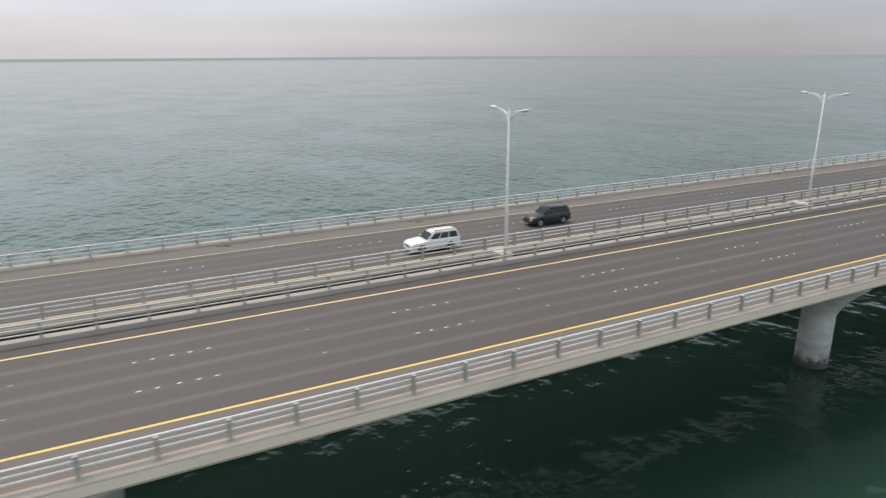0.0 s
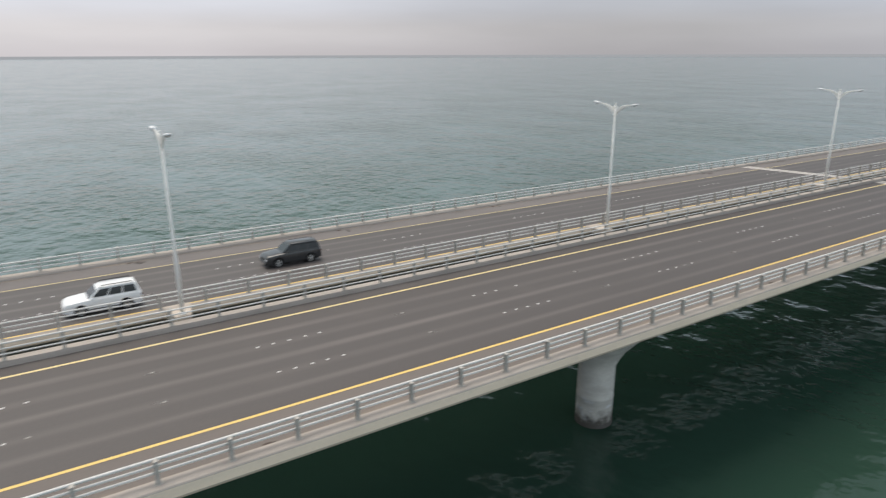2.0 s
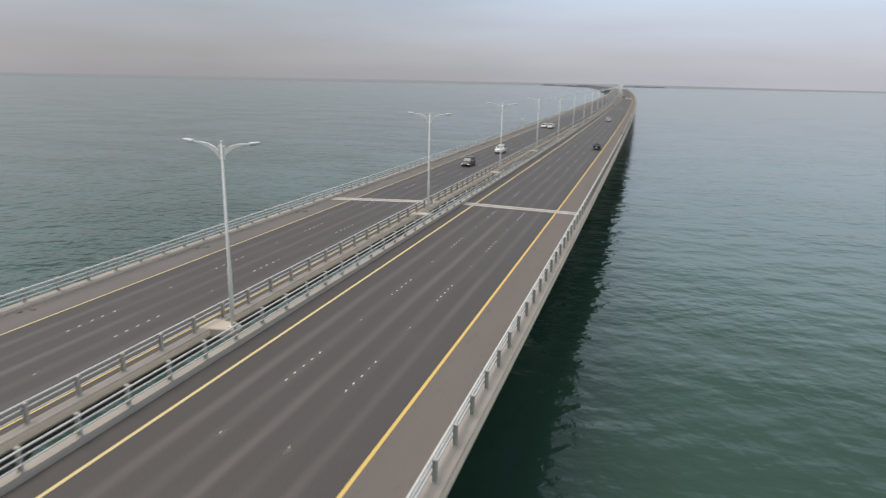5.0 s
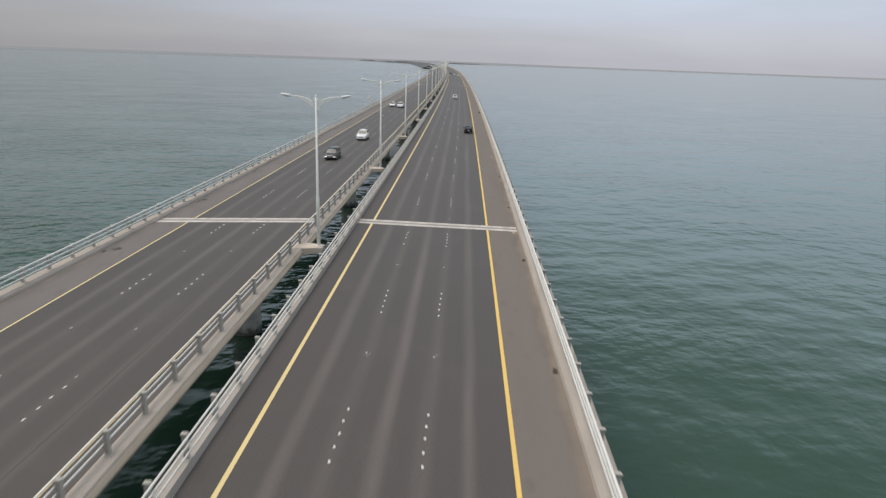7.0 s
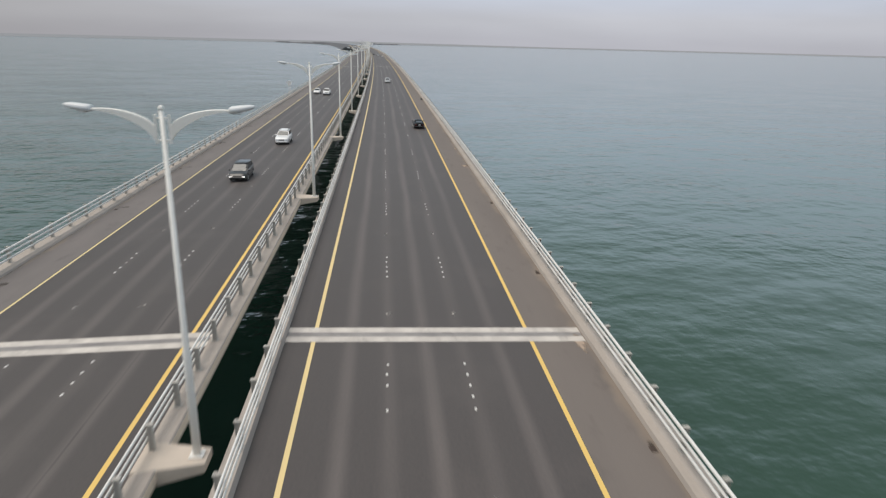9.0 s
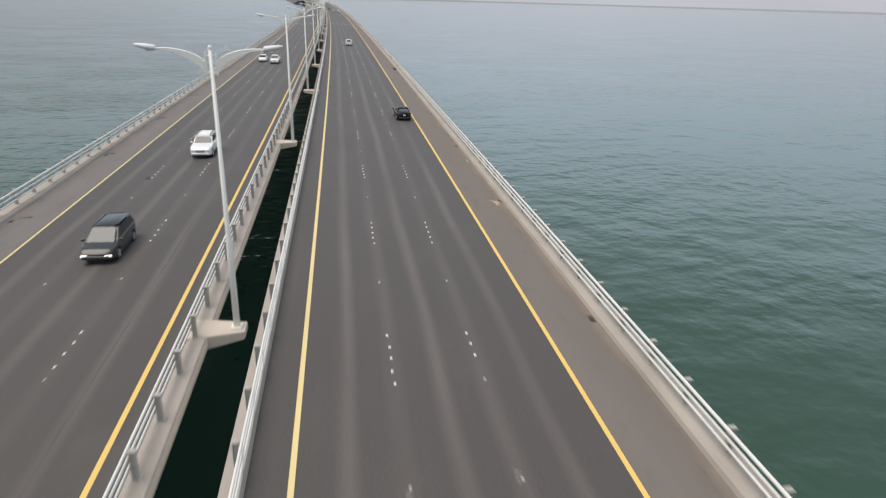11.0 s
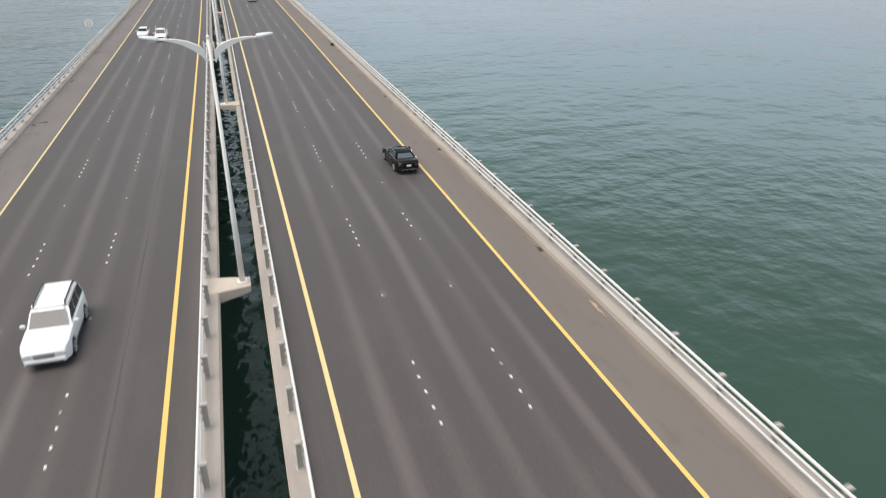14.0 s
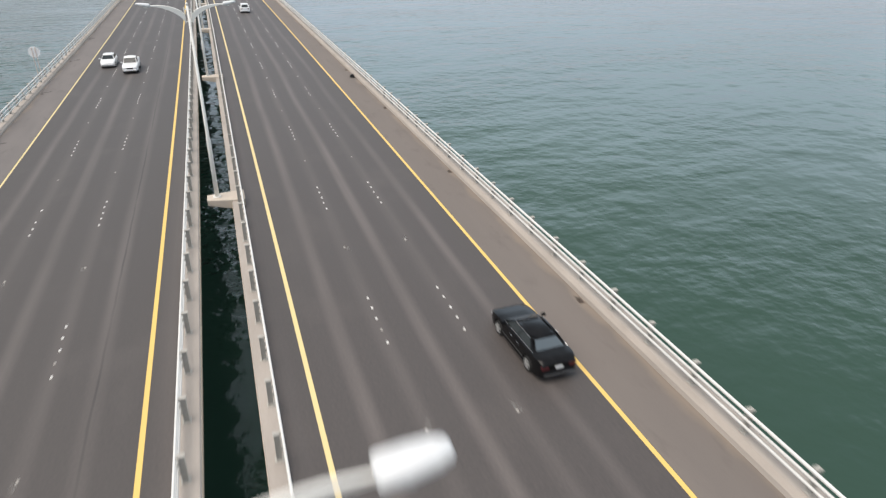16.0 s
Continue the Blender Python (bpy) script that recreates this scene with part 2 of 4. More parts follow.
M_RAIL = worn("rail_paint", (0.68, 0.67, 0.645), (0.53, 0.525, 0.505), 0.62, 0.0, 0.9, 30.0, 0.6, 0.18, 0.002)
M_POST = worn("galvanised_steel", (0.42, 0.40, 0.365), (0.29, 0.275, 0.25), 0.6, 0.0, 5.0, 30.0, 0.9, 0.35, 0.003)
M_LAMP = worn("lamp_paint", (0.78, 0.77, 0.73), (0.66, 0.64, 0.60), 0.42, 0.0, 0.8, 24.0, 0.6, 0.12, 0.002)
M_HEAD = worn("lamp_housing", (0.66, 0.67, 0.68), (0.52, 0.54, 0.55), 0.4, 0.0, 2.0, 30.0, 0.5, 0.12, 0.002)
M_LENS, _, _, _ = material("lamp_lens", (0.62, 0.63, 0.62), 0.12)
M_DARK = worn("dark_rubber", (0.018, 0.018, 0.019), (0.035, 0.034, 0.033), 0.75, 0, 6.0, 40.0)
M_RUST = worn("rusty_iron", (0.085, 0.062, 0.05), (0.05, 0.042, 0.038), 0.8, 0.2, 5.0, 40.0)
M_SIGN_POST = worn("sign_post_paint", (0.66, 0.54, 0.47), (0.52, 0.42, 0.36), 0.7, 0.0, 3.0, 30.0)
M_SIGN = worn("sign_back", (0.92, 0.90, 0.89), (0.82, 0.80, 0.79), 0.6, 0.0, 3.0, 30.0)


def pier_material():
    m, n, l, b = material("pier_concrete", (0.58, 0.555, 0.51), 0.85)
    co = n.new("ShaderNodeTexCoord").outputs["Object"]
    sep = n.new("ShaderNodeSeparateXYZ")
    l.new(co, sep.inputs[0])
    big = span(n, l, noise_node(n, l, co, 0.7, 5, (1, 1, 2.4)), 0.35, 0.7, 0, 0.8)
    small = noise_node(n, l, co, 7.0, 4)
    col = mixed(n, l, big, (0.62, 0.595, 0.54), (0.40, 0.37, 0.33))
    lime = span(n, l, noise_node(n, l, co, 0.9, 4, (1, 1, 1.6)), 0.56, 0.66, 0, 0.75)
    band = math_node(n, l, "MULTIPLY", lime, span(n, l, sep.outputs[2], 2.0, 4.2, 1, 0))
    col = mixed(n, l, band, col, (0.72, 0.74, 0.78))
    col = mixed(n, l, 0.25, col, mixed(n, l, small, (0.3, 0.285, 0.26), (0.72, 0.69, 0.64)))
    tide = math_node(n, l, "ADD", sep.outputs[2], span(n, l, noise_node(n, l, co, 1.6, 4), 0.3, 0.7, -0.4, 0.4))
    col = mixed(n, l, span(n, l, tide, 0.45, 1.5, 0.95, 0), col, (0.05, 0.043, 0.035))
    l.new(col, b.inputs["Base Color"])
    bump(n, l, b, small, 0.4, 0.02)
    return m


M_PIER = pier_material()


def sea_material():
    m, n, l, b = material("sea_water", (0.01, 0.045, 0.036), 0.09)
    b.inputs["IOR"].default_value = 1.333
    co = n.new("ShaderNodeTexCoord").outputs["Object"]
    murk = span(n, l, noise_node(n, l, co, 0.012, 4), 0.35, 0.7)
    l.new(mixed(n, l, murk, (0.0238, 0.0535, 0.0378), (0.0292, 0.0645, 0.0452)), b.inputs["Base Color"])
    turn = n.new("ShaderNodeMapping")
    turn.inputs["Rotation"].default_value = (0, 0, radians(-9))
    l.new(co, turn.inputs[0])
    swell = noise_node(n, l, turn.outputs[0], 0.05, 2, (1, 1.6, 1))
    wave = noise_node(n, l, turn.outputs[0], 0.18, 2, (1, 1.15, 1), 0.45)
    chop = noise_node(n, l, co, 0.42, 2, (1, 1.1, 1), 0.45)
    ripple = noise_node(n, l, turn.outputs[0], 1.0, 2, (1, 1.2, 1))
    gust = span(n, l, noise_node(n, l, co, 0.02, 4, (1, 1.5, 1)), 0.38, 0.62, 0.3, 1.12)
    where = n.new("ShaderNodeSeparateXYZ")
    l.new(co, where.inputs[0])
    wind = span(n, l, where.outputs[0], -60.0, -25.0, 1.75, 1.0)          # the water is choppier to windward of the bridge
    wind = math_node(n, l, "MULTIPLY", wind, span(n, l, where.outputs[0], -20.0, 12.0, 1.0, 0.74))
    gust = math_node(n, l, "MULTIPLY", gust, wind)
    h = math_node(n, l, "ADD", math_node(n, l, "MULTIPLY", swell, 0.7), math_node(n, l, "MULTIPLY", math_node(n, l, "MULTIPLY", wave, wind), 0.33))
    h = math_node(n, l, "ADD", h, math_node(n, l, "MULTIPLY", math_node(n, l, "MULTIPLY", chop, gust), 0.32))
    h = math_node(n, l, "ADD", h, math_node(n, l, "MULTIPLY", math_node(n, l, "MULTIPLY", ripple, gust), 0.085))
    bump(n, l, b, h, 0.85, 1.0)
    return m


M_SEA = sea_material()
# Distance haze is put into the rock's bluish grey.
M_FAR = worn("haze_tinted_rock", (0.085, 0.09, 0.10), (0.12, 0.12, 0.125), 0.95, 0, 0.01, 0.2, 0.7, 0.2, 0.1)
M_COAST, _, _, cb = material("coast_haze_glow", (0.12, 0.12, 0.12), 1.0)
cb.inputs["Emission Color"].default_value = (0.355, 0.36, 0.375, 1)      # air light in front of the far coast, painted as a glow
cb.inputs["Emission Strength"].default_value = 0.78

# ---- mesh helpers ----
def mesh_object(name, bm, mat, parent=None, label="", smooth=False):
    me = bpy.data.meshes.new(name)
    bm.normal_update()
    bm.to_mesh(me)
    bm.free()
    if smooth:
        for p in me.polygons:
            p.use_smooth = True
    if mat:
        me.materials.append(mat)
    ob = new(name, me)
    if parent:
        ob.parent = parent
    if label:
        ob["label"] = label
    return ob


def part(name, bm, mat, parent, label="", smooth=False):
    return mesh_object(name, bm, mat, parent, label, smooth)


def shared(name, mesh, parent, matrix):
    ob = new(name, mesh)
    ob.parent = parent
    ob.matrix_local = matrix
    return ob


def sweep(outline, stations, closed=True, caps=True):
    """A cross-section (offset, height) carried along the road."""
    bm = bmesh.new()
    uv = bm.loops.layers.uv.new("UVMap")
    rings = [[bm.verts.new(at(s, o, h)) for o, h in outline] for s in stations]
    run = [0.0]
    for (a, b), (c, d) in zip(outline, outline[1:]):
        run.append(run[-1] + math.hypot(c - a, d - b))
    n = len(outline)
    for i in range(len(stations) - 1):
        for j in range(n if closed else n - 1):
            k = (j + 1) % n
            f = bm.faces.new((rings[i][j], rings[i][k], rings[i + 1][k], rings[i + 1][j]))
            u0, u1 = outline[0][0] + run[j], outline[0][0] + (run[k] if k else run[j] + 0.1)
            for loop, (u, v) in zip(f.loops, ((u0, stations[i]), (u1, stations[i]), (u1, stations[i + 1]), (u0, stations[i + 1]))):
                loop[uv].uv = (u, v)
    if closed and caps:
        bm.faces.new(rings[0][::-1])
        bm.faces.new(rings[-1])
    bmesh.ops.recalc_face_normals(bm, faces=bm.faces)
    return bm


def box(bm, x0, x1, y0, y1, z0, z1, bevel=0.0):
    made = bmesh.ops.create_cube(bm, size=1.0)["verts"]
    bmesh.ops.transform(bm, verts=made, matrix=Matrix.Translation(((x0 + x1) / 2, (y0 + y1) / 2, (z0 + z1) / 2)) @ Matrix.Diagonal((x1 - x0, y1 - y0, z1 - z0, 1)))
    if bevel:
        edges = list({e for v in made for e in v.link_edges})
        bmesh.ops.bevel(bm, geom=edges, offset=bevel, segments=1, affect="EDGES")
    return made


def tube(bm, path, radii, sides=12, caps=True):
    """A round bar through the points of path."""
    rings = []
    for i, p in enumerate(path):
        d = (path[min(i + 1, len(path) - 1)] - path[max(i - 1, 0)]).normalized()
        q = d.to_track_quat("Z", "Y")
        rings.append([bm.verts.new(p + q @ Vector((math.cos(a) * radii[i], math.sin(a) * radii[i], 0))) for a in (2 * math.pi * k / sides for k in range(sides))])
    for a, b in zip(rings, rings[1:]):
        for k in range(sides):
            bm.faces.new((a[k], a[(k + 1) % sides], b[(k + 1) % sides], b[k]))
    if caps:
        bm.faces.new(rings[0][::-1])
        bm.faces.new(rings[-1])


# ---- sea and distance ----
bm = bmesh.new()
bmesh.ops.create_grid(bm, x_segments=8, y_segments=8, size=9000, matrix=Matrix.Translation((0, 600, 0)))
sea = mesh_object("water", bm, M_SEA)
sea.location.z = WATER
tagged(sea, "dark green rippled sea water under a hazy sky", "sea", kind="structure")

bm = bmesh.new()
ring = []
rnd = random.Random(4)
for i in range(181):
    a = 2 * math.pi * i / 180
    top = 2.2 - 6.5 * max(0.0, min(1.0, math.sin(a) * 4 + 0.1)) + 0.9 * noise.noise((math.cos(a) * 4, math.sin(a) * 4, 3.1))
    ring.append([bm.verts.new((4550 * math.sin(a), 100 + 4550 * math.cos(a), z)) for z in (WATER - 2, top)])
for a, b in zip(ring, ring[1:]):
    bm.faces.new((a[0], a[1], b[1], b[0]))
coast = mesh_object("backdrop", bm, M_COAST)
tagged(coast, "far coast at the horizon, its haze painted as a pale glow", "horizon", kind="structure")

bm = sweep([(-56, WATER - 1), (-42, -4.0), (14, -4.0), (28, WATER - 1)], steps(END - 30, 4480, 60))
far_causeway = mesh_object("ground", bm, M_FAR)
tagged(far_causeway, "dark rock causeway that carries the road on, far off in haze", "causeway", kind="structure")

def far_strip(label, x0, y0, x1, y1, deep, top):
    """A low strip of land in the haze."""
    bm = bmesh.new()
    rings = []
    for i in range(41):
        f = i / 40
        x, y = x0 + (x1 - x0) * f, y0 + (y1 - y0) * f + 60 * math.sin(f * math.pi)
        h = (top - WATER) * (0.6 + 0.4 * noise.noise((f * 9, x0, 0.5))) * min(1, 8 * f + 0.2, 8 * (1 - f) + 0.2)
        rings.append([bm.verts.new((x, y + d, z)) for d, z in ((-deep, WATER - 1), (-deep * 0.5, WATER + h), (deep * 0.5, WATER + h), (deep, WATER - 1))])
    for a, b in zip(rings, rings[1:]):
        for k in range(3):
            bm.faces.new((a[k], b[k], b[k + 1], a[k + 1]))
    bmesh.ops.recalc_face_normals(bm, faces=bm.faces)
    ob = mesh_object("ground", bm, M_FAR)
    return tagged(ob, label, "land", kind="structure")


far_strip("low dark shore beyond the causeway, in haze", -290, 3450, -720, 4450, 40, -3.0)
far_strip("low dark islet beside the far end of the causeway", -200, 4380, 75, 4400, 30, -4.0)

# ---- the two carriageways ----
STATIONS = sorted(set(steps(START, 400, 10) + steps(400, END, 25)))


def kerb_outline(inner, outer, top):
    s = 1 if outer > inner else -1
    slope = 0.30 if abs(outer - inner) > 0.9 else 0.06        # the wide kerbs have a broad chamfer
    return [(inner - 0.04 * s, -0.25), (inner + 0.3 * slope * s, top * 0.55), (inner + slope * s, top), (outer - 0.05 * s, top + 0.02), (outer, top - 0.04), (outer, -0.02)][::s]


def carriageway(number, lanes, shoulder, kerbs, lines, road_mat, label):
    """Deck slab with box girder, kerbs, fascias, asphalt and edge lines."""
    lo, hi = min(k[1] for k in kerbs), max(k[1] for k in kerbs)
    mid = (lo + hi) / 2
    web, blocking_web = 3.6 if number == 1 else 5.6, 5.8         # the box girder's reach right and left, widened out of view to block sky
    deck = mesh_object("bridge_deck_%d" % number, sweep([(lo + 0.6, -0.03), (hi - 0.6, -0.03), (hi - 0.6, -0.36), (mid + web, -0.75), (mid + web - 0.6, -3.1), (mid - blocking_web + 0.6, -3.1), (mid - blocking_web, -0.75), (lo + 0.6, -0.36)], STATIONS), M_GIRDER)
    tagged(deck, label, "bridge", kind="structure")
    for inner, outer, top in kerbs:
        part("kerb", sweep(kerb_outline(inner, outer, top), STATIONS), M_KERB, deck, "weathered beige concrete kerb")
        s = 1 if outer > inner else -1
        deep = -0.31 if outer > 0 or outer < -20 else -0.12      # the edges along the gap are thin
        face = outer + 0.004 * s
        part("edge_beam", sweep([(outer - 0.6 * s, -0.03), (outer - 0.01 * s, top - 0.05), (face, top - 0.07), (face, deep + 0.12), (outer - 0.6 * s, deep + 0.12)][::s], STATIONS), M_FASCIA_SIDE_LIT, deck, "concrete edge beam with side light put into its pale colour")
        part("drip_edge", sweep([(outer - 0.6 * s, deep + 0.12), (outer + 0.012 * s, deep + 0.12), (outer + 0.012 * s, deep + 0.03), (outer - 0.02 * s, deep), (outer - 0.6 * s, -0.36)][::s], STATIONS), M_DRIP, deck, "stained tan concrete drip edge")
    road = mesh_object("road_%d" % number, sweep([(lanes[0], 0.0), (lanes[1], 0.0)], STATIONS, closed=False), road_mat)
    tagged(road, "worn grey asphalt lanes with pale wheel streaks", "road", kind="structure")
    part("shoulder", sweep([(shoulder[0], 0.0), (shoulder[1], 0.0)], STATIONS, closed=False), M_SHOULDER if number == 1 else M_SHOULDER_W, road, "dusty brown-grey hard shoulder")
    for x, mat in lines:
        wide = 0.075 if mat is M_YELLOW_FAINT else 0.1
        part("edge_line", sweep([(x - wide, 0.004), (x + wide, 0.004)], STATIONS, closed=False), mat, road, "yellow painted edge line")
    return deck, road


_, road_r = carriageway(1, (-12.5, 0.12), (0.12, 2.9), ((2.86, 3.95, 0.34), (-12.40, -13.08, 0.33)), ((0.0, M_YELLOW), (-11.0, M_YELLOW_PALE)), M_ROAD_R,
                             "pale concrete bridge deck on a box girder over the sea")
_, road_l = carriageway(2, (-28.74, -15.95), (-31.8, -28.74), ((-31.78, -32.85, 0.26), (-16.08, -15.1, 0.43)), ((-17.17, M_YELLOW), (-28.62, M_YELLOW_FAINT)), M_ROAD_L,
                             "pale concrete bridge deck of the oncoming carriageway")


def cross_strip(x0, x1, s0, s1, h, mat, name, parent, label):
    bm = sweep([(x0, -0.02), (x0, h), (x1, h), (x1, -0.02)], [s0, s1])
    return part(name, bm, mat, parent, label)


for s in (JOINT, JOINT + 360):
    for road, x0, x1, shift in ((road_r, -12.385, 2.84, 0.0), (road_l, -31.76, -16.1, -0.3)):
        cross_strip(x0, x1, s - 0.84 + shift, s - 0.24 + shift, 0.010, M_JOINT, "joint_band", road, "whitish mortar band of the expansion joint")
        cross_strip(x0, x1, s - 0.24 + shift, s + 0.26 + shift, 0.006, M_JOINT_STEEL, "joint_plate", road, "grey steel expansion joint plate")
        cross_strip(x0, x1, s + 0.26 + shift, s + 0.84 + shift, 0.010, M_JOINT, "joint_band", road, "whitish mortar band of the expansion joint")


# ---- piers ----
def pier_mesh():
    bm = bmesh.new()
    rings = []
    sides = 28
    # z above the water, half width across the road, half width along it
    for z, rx, ry in ((-2.0, 1.5, 1.5), (0.3, 1.5, 1.5), (0.35, 1.47, 1.47), (2.3, 1.46, 1.46), (2.34, 1.49, 1.49), (2.5, 1.49, 1.49), (2.54, 1.46, 1.46), (4.86, 1.46, 1.46), (4.92, 1.39, 1.38), (5.6, 1.54, 1.42), (6.6, 2.2, 1.52), (7.6, 3.1, 1.56), (8.4, 3.9, 1.6), (8.9, 4.1, 1.62)):
        ring = []
        for k in range(sides):
            a = 2 * math.pi * (k + 0.5) / sides
            c, d = math.cos(a), math.sin(a)
            e = 1.0 if z < 5.2 else 0.62
            ring.append(bm.verts.new((math.copysign(abs(c) ** e, c) * rx, math.copysign(abs(d) ** e, d) * ry, z)))
        rings.append(ring)
    for a, b in zip(rings, rings[1:]):
        for k in range(sides):
            bm.faces.new((a[k], a[(k + 1) % sides], b[(k + 1) % sides], b[k]))
    bm.faces.new(rings[-1])
    bm.faces.new(rings[0][::-1])
    return bm


pier = mesh_object("bridge_pier", pier_mesh(), M_PIER, smooth=True)
tagged(pier, "round stained concrete pier with flared head, standing in the sea", "pier", "piers under the bridge")
first = True
for k in range(-3, 32):
    for off, ds in ((-4.57, 0.0), (-23.98, 0.0)):
        m = stand(PIER_S + PIER_GAP * k + ds, off, WATER)
        if first:
            pier.matrix_basis = m
            first = False
        else:
            copy_thing(pier, m)

# ---- railings ----
def post_mesh(h):
    bm = bmesh.new()
    box(bm, 0.075, 0.095, -0.08, 0.08, 0.0, h - 0.03, 0.004)      # outer flange
    box(bm, -0.095, -0.075, -0.08, 0.08, 0.0, h - 0.05, 0.004)    # inner flange
    box(bm, -0.075, 0.075, -0.012, 0.012, 0.0, h - 0.04)          # web
    box(bm, -0.10, 0.13, -0.09, 0.09, h - 0.04, h, 0.006)         # cap
    box(bm, -0.16, 0.16, -0.16, 0.16, 0.0, 0.025, 0.005)          # base plate
    for z in (0.37 * h, 0.66 * h, 0.94 * h):
        box(bm, -0.15, -0.095, -0.05, 0.05, z - 0.05, z + 0.05, 0.008)
    me = bpy.data.meshes.new("post")
    bm.to_mesh(me)
    bm.free()
    me.materials.append(M_POST)
    return me


POST = {h: post_mesh(h) for h in (1.07, 1.14)}
NEAR0, NEAR1 = -60.0, 330.0
POST_GAP = 2.956


def railing(off, base, tall, side, phase, label, slim=1.0):
    """Three rails on posts; side is +1 where the posts stand to the right of the rails."""
    thing = tagged(new("guard_railing"), label, "railing", "railings along the bridge")
    for z, r in ((0.94 * tall, 0.072), (0.66 * tall, 0.062), (0.37 * tall, 0.062)):
        ox, r = off - side * 0.19, r * slim
        outline = [(ox + 0.9 * r * math.cos(a), base + z + r * math.sin(a)) for a in (2 * math.pi * k / 10 for k in range(10))]
        part("rail", sweep(outline, STATIONS), M_RAIL, thing, "light grey painted tubular rail", True)
    s = NEAR0 + (phase - NEAR0) % POST_GAP
    turn = 0 if side > 0 else 180
    while s < NEAR1:
        shared("post", POST[tall], thing, stand(s, off, base, turn))
        s += POST_GAP
    bm = bmesh.new()
    while s < END:
        made = box(bm, -0.1, 0.1, -0.1, 0.1, 0, tall)
        bmesh.ops.transform(bm, verts=made, matrix=stand(s, off, base))
        s += POST_GAP if s < 600 else 2 * POST_GAP
    rest = part("far_posts", bm, M_POST, thing)
    rest["kind"] = "stuff"
    return thing


railing(3.45, 0.35, 1.07, 1, 27.9, "pale grey three-rail steel railing on the outer concrete kerb")
railing(-12.62, 0.34, 1.14, -1, 25.65, "pale grey three-rail steel railing beside the median gap", 0.74)
railing(-15.57, 0.44, 1.07, 1, 25.55, "grey three-rail steel railing beside the lamp brackets", 0.74)
railing(-32.39, 0.26, 1.14, -1, 39.8, "pale grey three-rail steel railing on the seaward kerb")

# ---- lamps ----
TOP = 10.84                           # the arms' lower bracket, above the pole's foot


def arm_mesh(side):
    """A wing-shaped arm: tall at the pole, thin at the tip, bowed."""
    bm = bmesh.new()
    n = 16
    rings = []
    for i in range(n + 1):
        f = i / n
        x = 0.225 + 1.805 * f
        low = TOP + 0.01 + 0.87 * math.sin(f * math.pi / 2) ** 0.68
        top = low + 0.06 + 0.37 * (1 - f) ** 1.4
        half = 0.06 - 0.025 * f
        rings.append([bm.verts.new((side * x, y, z)) for y, z in ((-half, low), (half, low), (half, top - 0.02), (half * 0.5, top), (-half * 0.5, top), (-half, top - 0.02))])
    for a, b in zip(rings, rings[1:]):
        for k in range(6):
            bm.faces.new((a[k], a[(k + 1) % 6], b[(k + 1) % 6], b[k]))
    bm.faces.new(rings[0])
    bm.faces.new(rings[-1])
    bmesh.ops.recalc_face_normals(bm, faces=bm.faces)
    return bm


def head_mesh(side):
    bm = bmesh.new()
    rings = []
    for x, half, top, low in ((1.96, 0.11, 0.99, 0.88), (1.975, 0.18, 1.02, 0.84), (2.02, 0.20, 1.045, 0.83), (2.30, 0.20, 1.08, 0.87), (2.52, 0.18, 1.095, 0.93), (2.65, 0.125, 1.085, 0.98), (2.69, 0.055, 1.07, 1.01)):
        mid = TOP + (top + low) / 2
        rings.append([bm.verts.new((side * x, math.cos(a) * half, mid + math.copysign(abs(math.sin(a)) ** 0.6, math.sin(a)) * (top - low) / 2)) for a in (2 * math.pi * k / 14 for k in range(14))])
    for a, b in zip(rings, rings[1:]):
        for k in range(14):
            bm.faces.new((a[k], a[(k + 1) % 14], b[(k + 1) % 14], b[k]))
    bm.faces.new(rings[0])
    bm.faces.new(rings[-1])
    bmesh.ops.recalc_face_normals(bm, faces=bm.faces)
    return bm


def street_lamp():
    lamp = tagged(new("street_lamp"), "tall white double-armed street lamp on the median bracket", "street lamp", "street lamps along the median")
    bm = bmesh.new()
    tube(bm, [Vector((0, 0, z)) for z in (0.03, 3.9, 4.05, TOP + 0.92)], (0.145, 0.13, 0.105, 0.065), 16)
    part("pole", bm, M_LAMP, lamp, "", True)
    bm = bmesh.new()
    box(bm, -0.24, 0.24, -0.24, 0.24, 0.0, 0.035, 0.006)
    for x in (-0.19, 0.19):
        for y in (-0.19, 0.19):
            tube(bm, [Vector((x, y, 0.03)), Vector((x, y, 0.09))], (0.022, 0.022), 6)
    part("base_plate", bm, M_LAMP, lamp)
    bm = bmesh.new()
    tube(bm, [Vector((0, 0, TOP + 0.90 + z)) for z in (0, 0.02, 0.07, 0.12, 0.155)], (0.065, 0.075, 0.085, 0.06, 0.015), 14)
    part("finial", bm, M_LAMP, lamp, "", True)
    for side in (-1, 1):
        bm = bmesh.new()
        box(bm, side * 0.20 - 0.028, side * 0.20 + 0.028, -0.045, 0.045, TOP - 0.08, TOP + 0.78, 0.008)
        part("side_bar", bm, M_LAMP, lamp)
        part("arm", arm_mesh(side), M_LAMP, lamp, "white wing-shaped arm")
        head = part("lamp_head", head_mesh(side), M_HEAD, lamp, "white luminaire housing", True)
        bm = bmesh.new()
        box(bm, min(side * 2.05, side * 2.3), max(side * 2.05, side * 2.3), -0.13, 0.13, TOP + 0.82, TOP + 0.88, 0.01)
        part("lens", bm, M_LENS, head)
    for z in (TOP + 0.02, TOP + 0.68):
        bm = bmesh.new()
        box(bm, -0.175, 0.175, -0.03, 0.03, z - 0.025, z + 0.025, 0.006)
        part("cross_bar", bm, M_LAMP, lamp)
    return lamp


